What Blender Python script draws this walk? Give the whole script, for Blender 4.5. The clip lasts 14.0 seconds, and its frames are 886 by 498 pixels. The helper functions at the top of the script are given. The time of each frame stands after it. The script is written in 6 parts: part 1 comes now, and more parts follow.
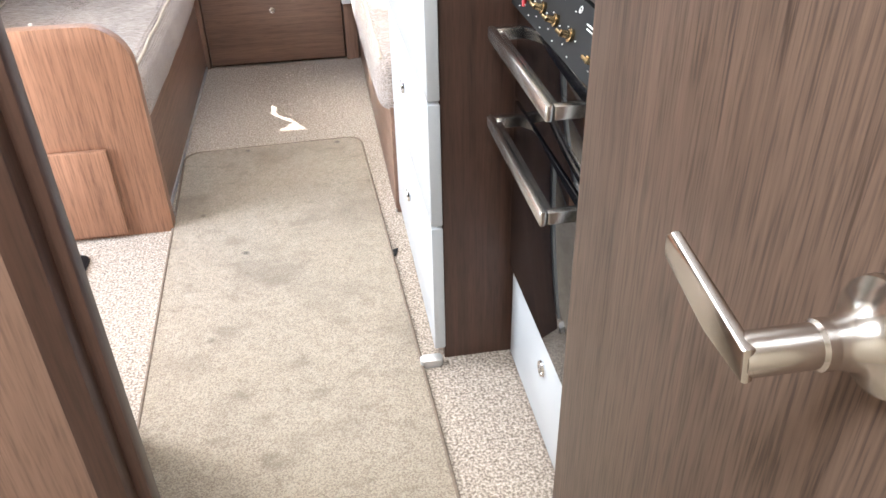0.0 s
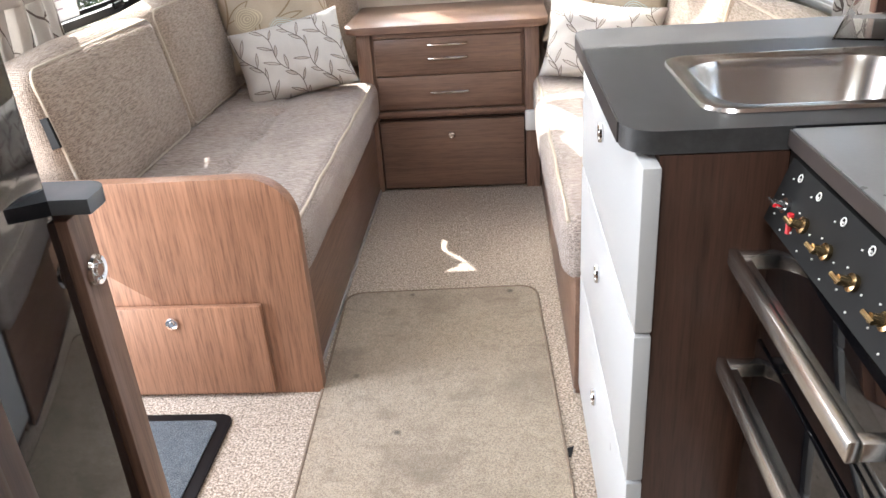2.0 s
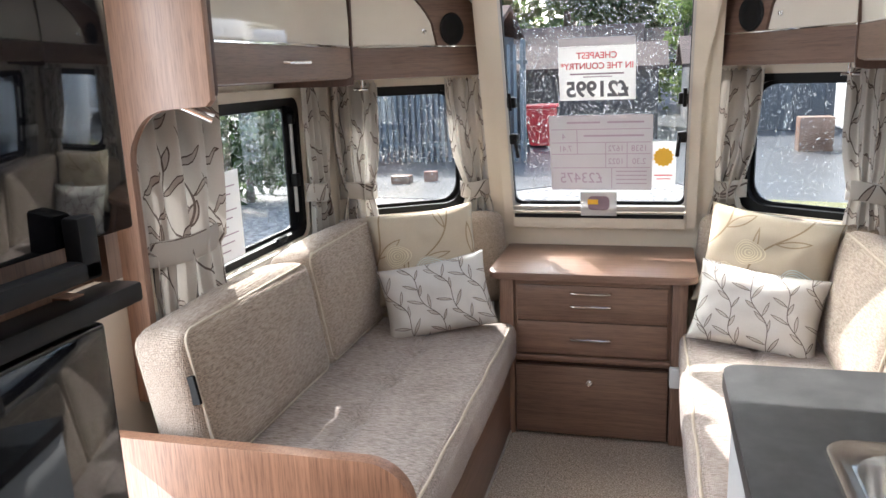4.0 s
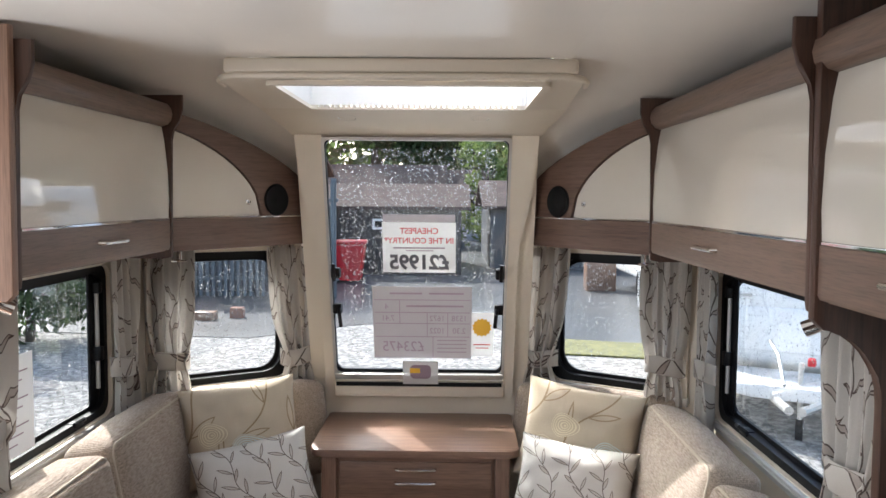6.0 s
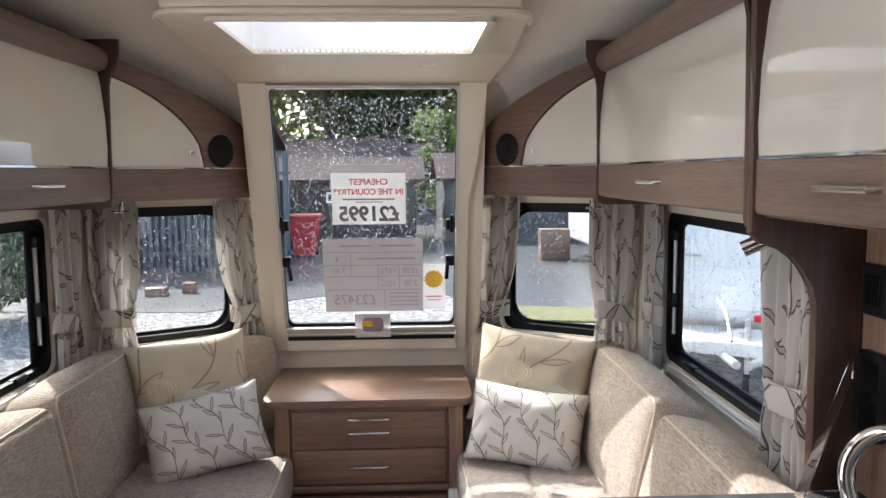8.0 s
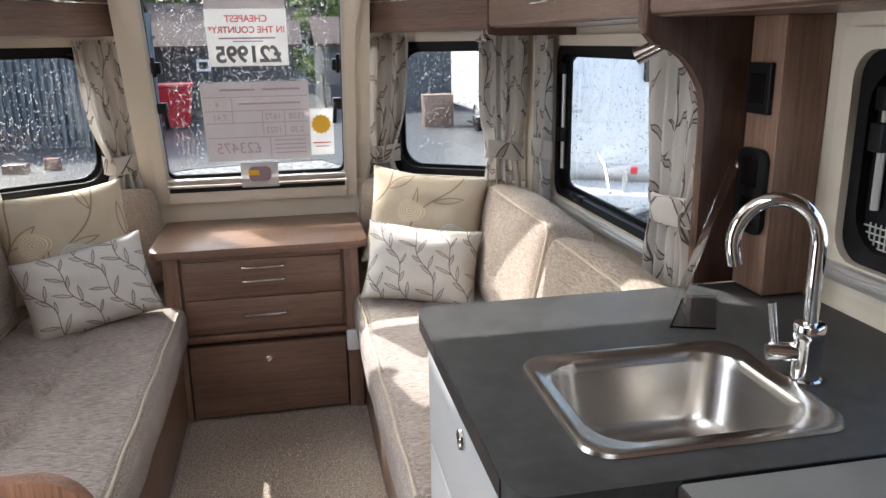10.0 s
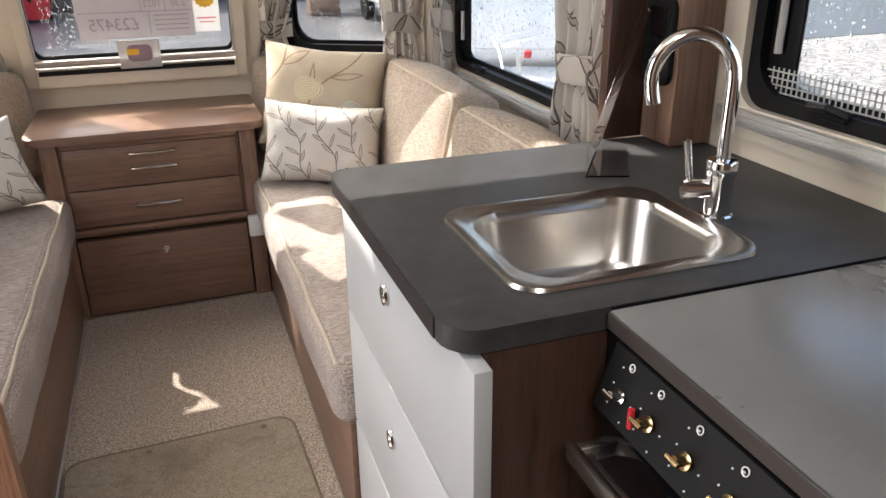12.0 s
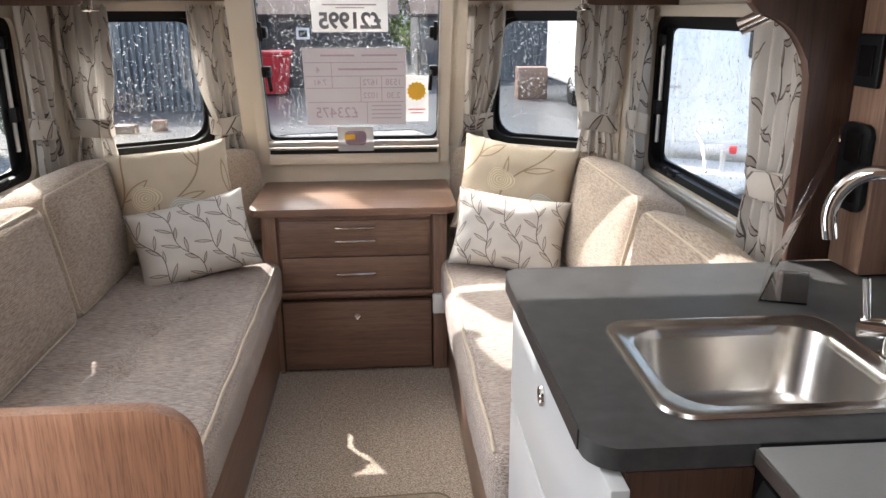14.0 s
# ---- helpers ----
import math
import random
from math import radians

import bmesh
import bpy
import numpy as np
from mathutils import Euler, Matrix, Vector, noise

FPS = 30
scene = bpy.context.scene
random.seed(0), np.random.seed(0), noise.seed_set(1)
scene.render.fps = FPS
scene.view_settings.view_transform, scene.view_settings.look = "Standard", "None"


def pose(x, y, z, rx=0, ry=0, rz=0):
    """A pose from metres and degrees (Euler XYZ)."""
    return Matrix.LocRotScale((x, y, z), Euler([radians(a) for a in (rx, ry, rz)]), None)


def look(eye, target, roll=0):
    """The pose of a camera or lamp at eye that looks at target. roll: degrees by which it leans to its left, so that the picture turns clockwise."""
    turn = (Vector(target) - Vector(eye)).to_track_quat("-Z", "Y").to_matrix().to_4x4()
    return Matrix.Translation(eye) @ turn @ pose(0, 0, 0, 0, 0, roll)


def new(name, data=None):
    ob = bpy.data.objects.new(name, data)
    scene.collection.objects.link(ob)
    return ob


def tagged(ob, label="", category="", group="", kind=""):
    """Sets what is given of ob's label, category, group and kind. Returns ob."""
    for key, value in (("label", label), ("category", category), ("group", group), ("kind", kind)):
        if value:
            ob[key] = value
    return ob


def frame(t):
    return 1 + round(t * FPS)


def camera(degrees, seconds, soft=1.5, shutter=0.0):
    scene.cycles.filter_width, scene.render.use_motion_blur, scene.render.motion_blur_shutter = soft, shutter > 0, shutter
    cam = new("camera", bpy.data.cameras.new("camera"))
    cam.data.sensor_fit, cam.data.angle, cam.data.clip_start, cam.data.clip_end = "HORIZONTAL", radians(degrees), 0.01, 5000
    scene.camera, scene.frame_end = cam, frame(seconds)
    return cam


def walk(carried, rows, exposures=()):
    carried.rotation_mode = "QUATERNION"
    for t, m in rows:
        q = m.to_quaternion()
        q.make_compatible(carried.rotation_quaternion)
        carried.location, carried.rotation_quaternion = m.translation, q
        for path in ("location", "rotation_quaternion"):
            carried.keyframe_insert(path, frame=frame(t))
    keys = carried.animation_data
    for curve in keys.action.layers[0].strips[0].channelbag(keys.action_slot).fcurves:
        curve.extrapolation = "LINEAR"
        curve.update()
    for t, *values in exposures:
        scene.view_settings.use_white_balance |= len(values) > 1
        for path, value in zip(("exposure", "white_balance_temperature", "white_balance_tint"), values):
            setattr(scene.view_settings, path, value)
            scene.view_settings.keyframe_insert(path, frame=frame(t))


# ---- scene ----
cam = camera(59.9, 14.0)
EXPOSURES = [(0, 3.5, 6150, 8), (0.5, 3.1, 6150, 8), (1, 2.88, 6150, 8), (1.5, 3.08, 6300, 9), (2, 3.05, 6350, 10), (3, 2.82, 6350, 10), (4, 2.5, 6250, 9),
             (6.5, 2.02, 6250, 9), (9.5, 2.06, 6250, 9), (12, 2.2, 6850, 12), (14, 2.32, 6550, 11)]
PATH = [
    (0, (0.044, 0.218, 1.153), (0.298, 1.877, 0.065), -1.4),
    (0.5, (0.067, 0.274, 1.152), (0.376, 1.935, 0.083), -2.0),
    (1, (0.082, 0.4, 1.144), (0.336, 2.096, 0.114), -3.2),
    (1.5, (0.05, 0.525, 1.17), (0.119, 2.279, 0.212), -4.2),
    (2, (0.047, 0.611, 1.204), (-0.112, 2.398, 0.32), -4.1),
    (2.5, (0.063, 0.683, 1.238), (-0.307, 2.482, 0.447), -3.5),
    (3, (0.057, 0.719, 1.284), (-0.458, 2.527, 0.602), -2.9),
    (3.5, (0.096, 0.733, 1.386), (-0.476, 2.561, 0.809), -2.9),
    (4, (0.063, 0.761, 1.452), (-0.455, 2.638, 0.997), -2.2),
    (6.5, (-0.011, 0.797, 1.628), (0.016, 2.794, 1.509), 0.1),
    (7, (0.029, 0.798, 1.594), (0.068, 2.795, 1.475), -0.3),
    (9.5, (-0.017, 0.798, 1.425), (0.256, 2.727, 0.977), -0.5),
    (10, (-0.016, 0.811, 1.394), (0.354, 2.705, 0.87), -0.9),
    (10.5, (-0.027, 0.82, 1.373), (0.456, 2.666, 0.772), -1.2),
    (11, (-0.04, 0.837, 1.343), (0.536, 2.63, 0.67), -1.3),
    (11.5, (-0.047, 0.84, 1.33), (0.573, 2.592, 0.593), -1.1),
    (12, (-0.049, 0.834, 1.317), (0.556, 2.574, 0.537), -0.7),
    (12.5, (-0.043, 0.819, 1.313), (0.49, 2.577, 0.521), -0.5),
    (13, (-0.039, 0.798, 1.321), (0.381, 2.601, 0.564), -0.3),
    (13.5, (-0.032, 0.781, 1.341), (0.245, 2.64, 0.657), -0.1),
    (14, (-0.029, 0.767, 1.383), (0.117, 2.673, 0.795), -0.1),
]
walk(cam, [(t, look(eye, target, roll)) for t, eye, target, roll in PATH], EXPOSURES)

# ---- sky, sun and light ----
world = bpy.data.worlds.new("world")
scene.world = world
world.use_nodes = True
wn = world.node_tree.nodes
sky = wn.new("ShaderNodeTexSky")
sky.sky_type = "NISHITA"
sky.sun_disc = False
SUN_WAY = Vector((-0.582, 0.86, 1.0)).normalized()
sky.sun_elevation = math.asin(SUN_WAY.z)
sky.sun_rotation = math.atan2(SUN_WAY.x, SUN_WAY.y)
sky.air_density, sky.dust_density = 1.0, 2.5
world.node_tree.links.new(sky.outputs[0], wn["Background"].inputs[0])
wn["Background"].inputs[1].default_value = 0.15
sun = new("sun", bpy.data.lights.new("sun", "SUN"))
sun.data.energy, sun.data.angle, sun.data.color = 2.3, radians(0.6), (1.0, 0.965, 0.92)
sun.matrix_world = look((0, 0, 20), Vector((0, 0, 20)) - SUN_WAY)


def skylight_lamp(name, at, target, sx, sy, power, colour=(0.93, 0.96, 1.0)):
    """The sky's light in an opening behind or beside the walker."""
    d = bpy.data.lights.new(name, "AREA")
    d.shape, d.size, d.size_y, d.energy, d.color = "RECTANGLE", sx, sy, power, colour
    o = new(name, d)
    o.matrix_world = look(at, target)
    return o


skylight_lamp("rooflight_lamp", (-0.155, 1.3, 2.03), (-0.155, 1.3, 0), 0.56, 0.6, 1.35)
skylight_lamp("washroom_rooflight_lamp", (-0.155, 0.1, 2.03), (-0.155, 0.1, 0), 0.5, 0.5, 4.2)
skylight_lamp("entrance_lamp", (-1.33, 1.92, 0.95), (0.5, 1.92, 0.85), 0.54, 1.6, 4.2)

# ---- materials ----
def nodes_of(name):
    m = bpy.data.materials.new(name)
    m.use_nodes = True
    nt = m.node_tree
    return m, nt, nt.nodes["Principled BSDF"]


def add(nt, kind, **kw):
    n = nt.nodes.new(kind)
    for k, v in kw.items():
        setattr(n, k, v)
    return n


def coords(nt, scale=(1, 1, 1), space="Object", turn=0.0):
    tc = add(nt, "ShaderNodeTexCoord")
    mp = add(nt, "ShaderNodeMapping")
    mp.inputs["Scale"].default_value = scale
    if turn:
        vr = add(nt, "ShaderNodeVectorRotate", rotation_type="Z_AXIS")
        vr.inputs["Angle"].default_value = radians(turn)
        nt.links.new(tc.outputs[space], vr.inputs["Vector"])
        nt.links.new(vr.outputs[0], mp.inputs[0])
    else:
        nt.links.new(tc.outputs[space], mp.inputs[0])
    return mp.outputs[0]


def noise_tex(nt, vec, scale, detail=4.0, rough=0.6):
    n = add(nt, "ShaderNodeTexNoise")
    n.inputs["Scale"].default_value, n.inputs["Detail"].default_value, n.inputs["Roughness"].default_value = scale, detail, rough
    nt.links.new(vec, n.inputs["Vector"])
    return n.outputs["Fac"]


def ramp(nt, fac, stops):
    r = add(nt, "ShaderNodeValToRGB")
    e = r.color_ramp.elements
    while len(e) < len(stops):
        e.new(0.5)
    for el, (p, c) in zip(e, stops):
        el.position, el.color = p, (*c, 1)
    nt.links.new(fac, r.inputs[0])
    return r.outputs[0]


def mix(nt, fac, a, b, mode="MIX"):
    n = add(nt, "ShaderNodeMix", data_type="RGBA", blend_type=mode)
    for key, v in ((0, fac), (6, a), (7, b)):
        if isinstance(v, (int, float)):
            n.inputs[key].default_value = v
        elif isinstance(v, tuple):
            n.inputs[key].default_value = (*v, 1)
        else:
            nt.links.new(v, n.inputs[key])
    return n.outputs[2]


def math_node(nt, op, a, b=None):
    n = add(nt, "ShaderNodeMath", operation=op)
    for i, v in enumerate((a, b)):
        if v is None:
            continue
        if isinstance(v, (int, float)):
            n.inputs[i].default_value = v
        else:
            nt.links.new(v, n.inputs[i])
    return n.outputs[0]


def bump(nt, bsdf, height, strength, distance=0.01):
    b = add(nt, "ShaderNodeBump")
    b.inputs["Strength"].default_value, b.inputs["Distance"].default_value = strength, distance
    nt.links.new(height, b.inputs["Height"])
    nt.links.new(b.outputs[0], bsdf.inputs["Normal"])


def plain(name, colour, rough=0.5, metal=0.0, wear=0.06, scale=6.0, relief=0.0, coat=0.0):
    """Paint, plastic or metal with soft blotches, fine grain and uneven gloss."""
    m, nt, b = nodes_of(name)
    v = coords(nt)
    big, fine = noise_tex(nt, v, scale, 5), noise_tex(nt, v, scale * 40, 3)
    lo, hi = tuple(c * (1 - wear) for c in colour), tuple(min(1, c * (1 + wear)) for c in colour)
    col = mix(nt, 0.25, ramp(nt, big, [(0.3, lo), (0.7, hi)]), ramp(nt, fine, [(0.3, lo), (0.7, hi)]))
    nt.links.new(col, b.inputs["Base Color"])
    b.inputs["Metallic"].default_value = metal
    r = add(nt, "ShaderNodeMapRange")
    r.inputs[3].default_value, r.inputs[4].default_value = max(0.02, rough * 0.8), min(1, rough * 1.2)
    nt.links.new(big, r.inputs[0])
    nt.links.new(r.outputs[0], b.inputs["Roughness"])
    b.inputs["Coat Weight"].default_value = coat
    b.inputs["Coat Roughness"].default_value = 0.06
    if relief:
        bump(nt, b, fine, relief, 0.002)
    return m


def wood(name, dark, light, along="z", rough=0.38, turn=0.0, grain=0.32):
    """Printed wood laminate: fine streaks and broad figure along one axis."""
    m, nt, b = nodes_of(name)
    a = "xyz".index(along)
    s1, s2, s3 = [90.0] * 3, [14.0] * 3, [300.0] * 3
    s1[a], s2[a], s3[a] = 1.6, 0.5, 14.0
    n1, n2, n3 = (noise_tex(nt, coords(nt, s, turn=turn), 1.0, d) for s, d in ((s1, 4), (s2, 3), (s3, 2)))
    mid = tuple((x + y) / 2 for x, y in zip(dark, light))
    c1 = ramp(nt, n1, [(0.3, dark), (0.5, mid), (0.7, light)])
    c2 = ramp(nt, n2, [(0.3, dark), (0.7, light)])
    col = mix(nt, 0.35, c1, c2)
    col = mix(nt, grain, col, ramp(nt, n3, [(0.35, tuple(c * 0.5 for c in dark)), (0.5, mid), (0.8, light)]))
    nt.links.new(col, b.inputs["Base Color"])
    b.inputs["Roughness"].default_value = rough
    bump(nt, b, n3, 0.12, 0.001)
    return m


def weave(name, dark, mid, light, along="x"):
    """Chunky woven upholstery with flecked yarns."""
    m, nt, b = nodes_of(name)
    s = [330.0, 330.0, 330.0]
    s["xyz".index(along)] = 42.0
    streak = noise_tex(nt, coords(nt, s), 1.0, 3)
    fleck = noise_tex(nt, coords(nt), 420.0, 2)
    big = noise_tex(nt, coords(nt), 5.0, 3)
    c = ramp(nt, streak, [(0.38, dark), (0.49, mid), (0.6, light)])
    c = mix(nt, 0.35, c, ramp(nt, fleck, [(0.35, dark), (0.65, light)]))
    c = mix(nt, 0.15, c, ramp(nt, big, [(0.3, dark), (0.7, light)]))
    nt.links.new(c, b.inputs["Base Color"])
    b.inputs["Roughness"].default_value = 0.95
    b.inputs["Sheen Weight"].default_value = 0.15
    w = [add(nt, "ShaderNodeTexWave", bands_direction=d) for d in "XYZ"]
    for n in w:
        n.inputs["Scale"].default_value = 75.0
        n.inputs["Distortion"].default_value = 1.5
        nt.links.new(coords(nt), n.inputs["Vector"])
    h = math_node(nt, "ADD", math_node(nt, "MULTIPLY", w[0].outputs["Fac"], w[1].outputs["Fac"]), math_node(nt, "ADD", w[2].outputs["Fac"], streak))
    bump(nt, b, h, 0.5, 0.0025)
    return m


def pile(name, dark, mid, light, stain=None, scale=260.0, spots=False):
    """Cut-pile carpet with speckled yarn and worn patches."""
    m, nt, b = nodes_of(name)
    v = coords(nt)
    sp, big, med = noise_tex(nt, v, scale, 2), noise_tex(nt, v, 3.5, 5), noise_tex(nt, v, 60.0, 4)
    c = ramp(nt, sp, [(0.4, dark), (0.5, mid), (0.6, light)])
    c = mix(nt, 0.3, c, ramp(nt, med, [(0.3, dark), (0.7, light)]))
    if stain:
        c = mix(nt, ramp(nt, big, [(0.52, (0, 0, 0)), (0.72, (0.75, 0.75, 0.75))]), c, stain)
    if spots:
        # scuffed smears, and a few small dark spots trodden in
        smear = noise_tex(nt, coords(nt, (1.0, 1.6, 1.0)), 9.0, 4)
        c = mix(nt, ramp(nt, smear, [(0.56, (0, 0, 0)), (0.68, (0.55, 0.55, 0.55))]), c, stain)
        vor = add(nt, "ShaderNodeTexVoronoi")
        vor.inputs["Scale"].default_value = 5.5
        nt.links.new(v, vor.inputs["Vector"])
        c = mix(nt, ramp(nt, math_node(nt, "ADD", vor.outputs["Distance"], math_node(nt, "MULTIPLY", med, 0.06)), [(0.06, (0.8, 0.8, 0.8)), (0.1, (0, 0, 0))]), c, tuple(k * 0.35 for k in stain))
    nt.links.new(c, b.inputs["Base Color"])
    b.inputs["Roughness"].default_value = 1.0
    b.inputs["Sheen Weight"].default_value = 0.1
    bump(nt, b, math_node(nt, "ADD", sp, med), 0.8, 0.004)
    return m


def sprig(name, ground, leaf, line, tile=0.22, seed=1, leaves=6, rings=(), fill_amount=0.55, size=1.0, turn=14.0):
    """Printed cloth: long pointed leaves on two wandering stems, repeated over the UV in metres."""
    m, nt, b = nodes_of(name)
    rnd = random.Random(seed)
    uv = coords(nt, (1 / tile, 1 / tile, 1), "UV", turn)
    sep = add(nt, "ShaderNodeSeparateXYZ")
    nt.links.new(uv, sep.inputs[0])

    def near(v, c):
        return math_node(nt, "SUBTRACT", math_node(nt, "FRACT", math_node(nt, "SUBTRACT", v, c - 0.5)), 0.5)

    y = math_node(nt, "FRACT", sep.outputs[1])
    wave = math_node(nt, "MULTIPLY", math_node(nt, "SINE", math_node(nt, "MULTIPLY", y, 6.2832)), 0.07)
    fill, edge = None, None
    for stem, flip in ((0.25, 1), (0.75, -1)):
        sx = near(math_node(nt, "SUBTRACT", sep.outputs[0], math_node(nt, "MULTIPLY", wave, flip)), stem)
        e = math_node(nt, "LESS_THAN", math_node(nt, "ABSOLUTE", sx), 0.008)
        edge = e if edge is None else math_node(nt, "MAXIMUM", edge, e)
        for i in range(leaves):
            yy = (i + rnd.uniform(-0.2, 0.2)) / leaves + (0.5 / leaves if flip < 0 else 0)
            side = 1 if i % 2 else -1
            length, width = rnd.uniform(0.11, 0.175) * size, rnd.uniform(0.022, 0.034) * size
            ang = math.pi / 2 - side * rnd.uniform(0.3, 0.95)
            cx = stem + flip * 0.07 * math.sin(6.2832 * yy) + math.cos(ang) * length
            cy = yy + math.sin(ang) * length
            ca, sa = math.cos(ang), math.sin(ang)
            dx, dy = near(sep.outputs[0], cx), near(sep.outputs[1], cy)
            u = math_node(nt, "ADD", math_node(nt, "MULTIPLY", dx, ca / length), math_node(nt, "MULTIPLY", dy, sa / length))
            w = math_node(nt, "ABSOLUTE", math_node(nt, "SUBTRACT", math_node(nt, "MULTIPLY", dy, ca), math_node(nt, "MULTIPLY", dx, sa)))
            f = math_node(nt, "SUBTRACT", math_node(nt, "MULTIPLY", math_node(nt, "SUBTRACT", 1.0, math_node(nt, "MULTIPLY", u, u)), width), w)
            fill = f if fill is None else math_node(nt, "MAXIMUM", fill, f)
    inside = math_node(nt, "GREATER_THAN", fill, 0.0)
    rim = math_node(nt, "MULTIPLY", inside, math_node(nt, "LESS_THAN", fill, 0.011))
    lines = math_node(nt, "MAXIMUM", edge, rim)
    v = coords(nt)
    cloth = noise_tex(nt, v, 500.0, 2)
    big = noise_tex(nt, v, 9.0, 3)
    g = mix(nt, 0.4, tuple(ground), ramp(nt, cloth, [(0.3, tuple(c * 0.8 for c in ground)), (0.7, tuple(min(1, c * 1.12) for c in ground))]))
    g = mix(nt, 0.1, g, ramp(nt, big, [(0.3, tuple(c * 0.85 for c in ground)), (0.7, tuple(ground))]))
    c = mix(nt, math_node(nt, "MULTIPLY", inside, math_node(nt, "MULTIPLY", ramp(nt, big, [(0.4, (0.55, 0.55, 0.55)), (0.6, (1, 1, 1))]), fill_amount)), g, tuple(leaf))
    c = mix(nt, math_node(nt, "MULTIPLY", lines, 0.88), c, tuple(line))
    flat = add(nt, "ShaderNodeSeparateXYZ")
    nt.links.new(coords(nt, (1, 1, 1), "UV"), flat.inputs[0])
    for ru, rv, rr, tone in rings:
        dx, dy = math_node(nt, "SUBTRACT", flat.outputs[0], ru), math_node(nt, "SUBTRACT", flat.outputs[1], rv)
        wob = math_node(nt, "MULTIPLY", math_node(nt, "SINE", math_node(nt, "MULTIPLY", dx, 60.0)), 0.006)
        dist = math_node(nt, "ADD", wob, math_node(nt, "SQRT", math_node(nt, "ADD", math_node(nt, "MULTIPLY", dx, dx), math_node(nt, "MULTIPLY", dy, math_node(nt, "MULTIPLY", dy, 1.5)))))
        within = math_node(nt, "LESS_THAN", dist, rr)
        band = math_node(nt, "LESS_THAN", math_node(nt, "FRACT", math_node(nt, "MULTIPLY", dist, 95.0)), 0.42)
        c = mix(nt, within, c, g)
        c = mix(nt, math_node(nt, "MULTIPLY", within, math_node(nt, "MULTIPLY", band, 0.9)), c, tone)
    nt.links.new(c, b.inputs["Base Color"])
    b.inputs["Roughness"].default_value = 0.9
    b.inputs["Sheen Weight"].default_value = 0.1
    bump(nt, b, cloth, 0.25, 0.001)
    return m


def glass(name, rain=False, tint=(0.96, 0.98, 0.97)):
    m, nt, b = nodes_of(name)
    b.inputs["Base Color"].default_value = (*tint, 1)
    b.inputs["Transmission Weight"].default_value = 1.0
    b.inputs["Roughness"].default_value = 0.0
    b.inputs["IOR"].default_value = 1.45
    if rain:
        v = coords(nt)
        hs = []
        for sc, th in ((70.0, 0.22), (150.0, 0.2)):
            vo = add(nt, "ShaderNodeTexVoronoi")
            vo.inputs["Scale"].default_value = sc
            nt.links.new(v, vo.inputs["Vector"])
            r = add(nt, "ShaderNodeMapRange", interpolation_type="SMOOTHSTEP")
            r.inputs[1].default_value, r.inputs[2].default_value = th, th * 0.4
            nt.links.new(vo.outputs["Distance"], r.inputs[0])
            pick = math_node(nt, "GREATER_THAN", noise_tex(nt, v, 22.0 if sc < 100 else 9.0, 2), 0.53)
            hs.append(math_node(nt, "MULTIPLY", r.outputs[0], pick))
        bump(nt, b, math_node(nt, "MAXIMUM", *hs), 0.6, 0.006)
    return m


WOOD_V = wood("walnut laminate upright grain", (0.145, 0.083, 0.056), (0.33, 0.2, 0.14), "z")
# walnut made lighter and oranger: light from the entrance put into the colour
WOOD_END_LIT = wood("walnut end panel laminate lightened for door light", (0.165, 0.08, 0.047), (0.44, 0.235, 0.142), "z", 0.38, 0.0, 0.4)
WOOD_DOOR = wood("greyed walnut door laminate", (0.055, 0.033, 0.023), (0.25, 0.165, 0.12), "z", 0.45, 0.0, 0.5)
WOOD_X = wood("walnut laminate cross grain", (0.135, 0.078, 0.053), (0.29, 0.175, 0.122), "x")
WOOD_Y = wood("walnut laminate long grain", (0.13, 0.076, 0.052), (0.28, 0.17, 0.118), "y")
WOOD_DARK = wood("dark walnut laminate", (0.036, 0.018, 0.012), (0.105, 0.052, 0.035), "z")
WOOD_LOCK = wood("grey walnut locker rail", (0.11, 0.07, 0.052), (0.23, 0.15, 0.11), "y")
WOOD_DIAG = [wood("walnut fascia grain across the corner", (0.08, 0.045, 0.033), (0.195, 0.118, 0.085), "x", 0.38, a) for a in (55.0, -55.0)]
WALL = plain("cream wallboard", (0.62, 0.55, 0.45), 0.5, 0, 0.04, 3.0, 0.06)
CEIL = plain("glossy ivory ceiling board", (0.88, 0.835, 0.77), 0.2, 0, 0.02, 2.0)
TRIM = plain("ivory window surround", (0.66, 0.59, 0.49), 0.38, 0, 0.03, 3.0)
GLOSS = plain("gloss ivory locker door", (0.6, 0.55, 0.475), 0.035, 0, 0.02, 2.0, 0, 0.6)
DRAWER = plain("satin white drawer front", (0.5, 0.51, 0.51), 0.3, 0, 0.02, 4.0)
WORKTOP = plain("charcoal laminate worktop", (0.048, 0.048, 0.048), 0.46, 0, 0.4, 26.0, 0.08)
WORKTOP.node_tree.nodes["Principled BSDF"].inputs["Specular IOR Level"].default_value = 0.22
# base lightened past the worktop's to paint in the kitchen window's sheen
LIDM = plain("charcoal hob lid with window sheen in its colour", (0.17, 0.17, 0.168), 0.28, 0, 0.12, 5.0, 0.04)
STEEL = plain("brushed stainless steel", (0.62, 0.6, 0.57), 0.24, 1.0, 0.08, 8.0, 0.04)
CHROME = plain("polished chrome", (0.85, 0.85, 0.86), 0.05, 1.0, 0.02)
NICKEL = plain("satin nickel", (0.62, 0.58, 0.53), 0.22, 1.0, 0.06)
BRASS = plain("brass control knob", (0.52, 0.38, 0.2), 0.22, 1.0, 0.1)
BLACK = plain("black satin plastic", (0.008, 0.008, 0.009), 0.4, 0, 0.2)
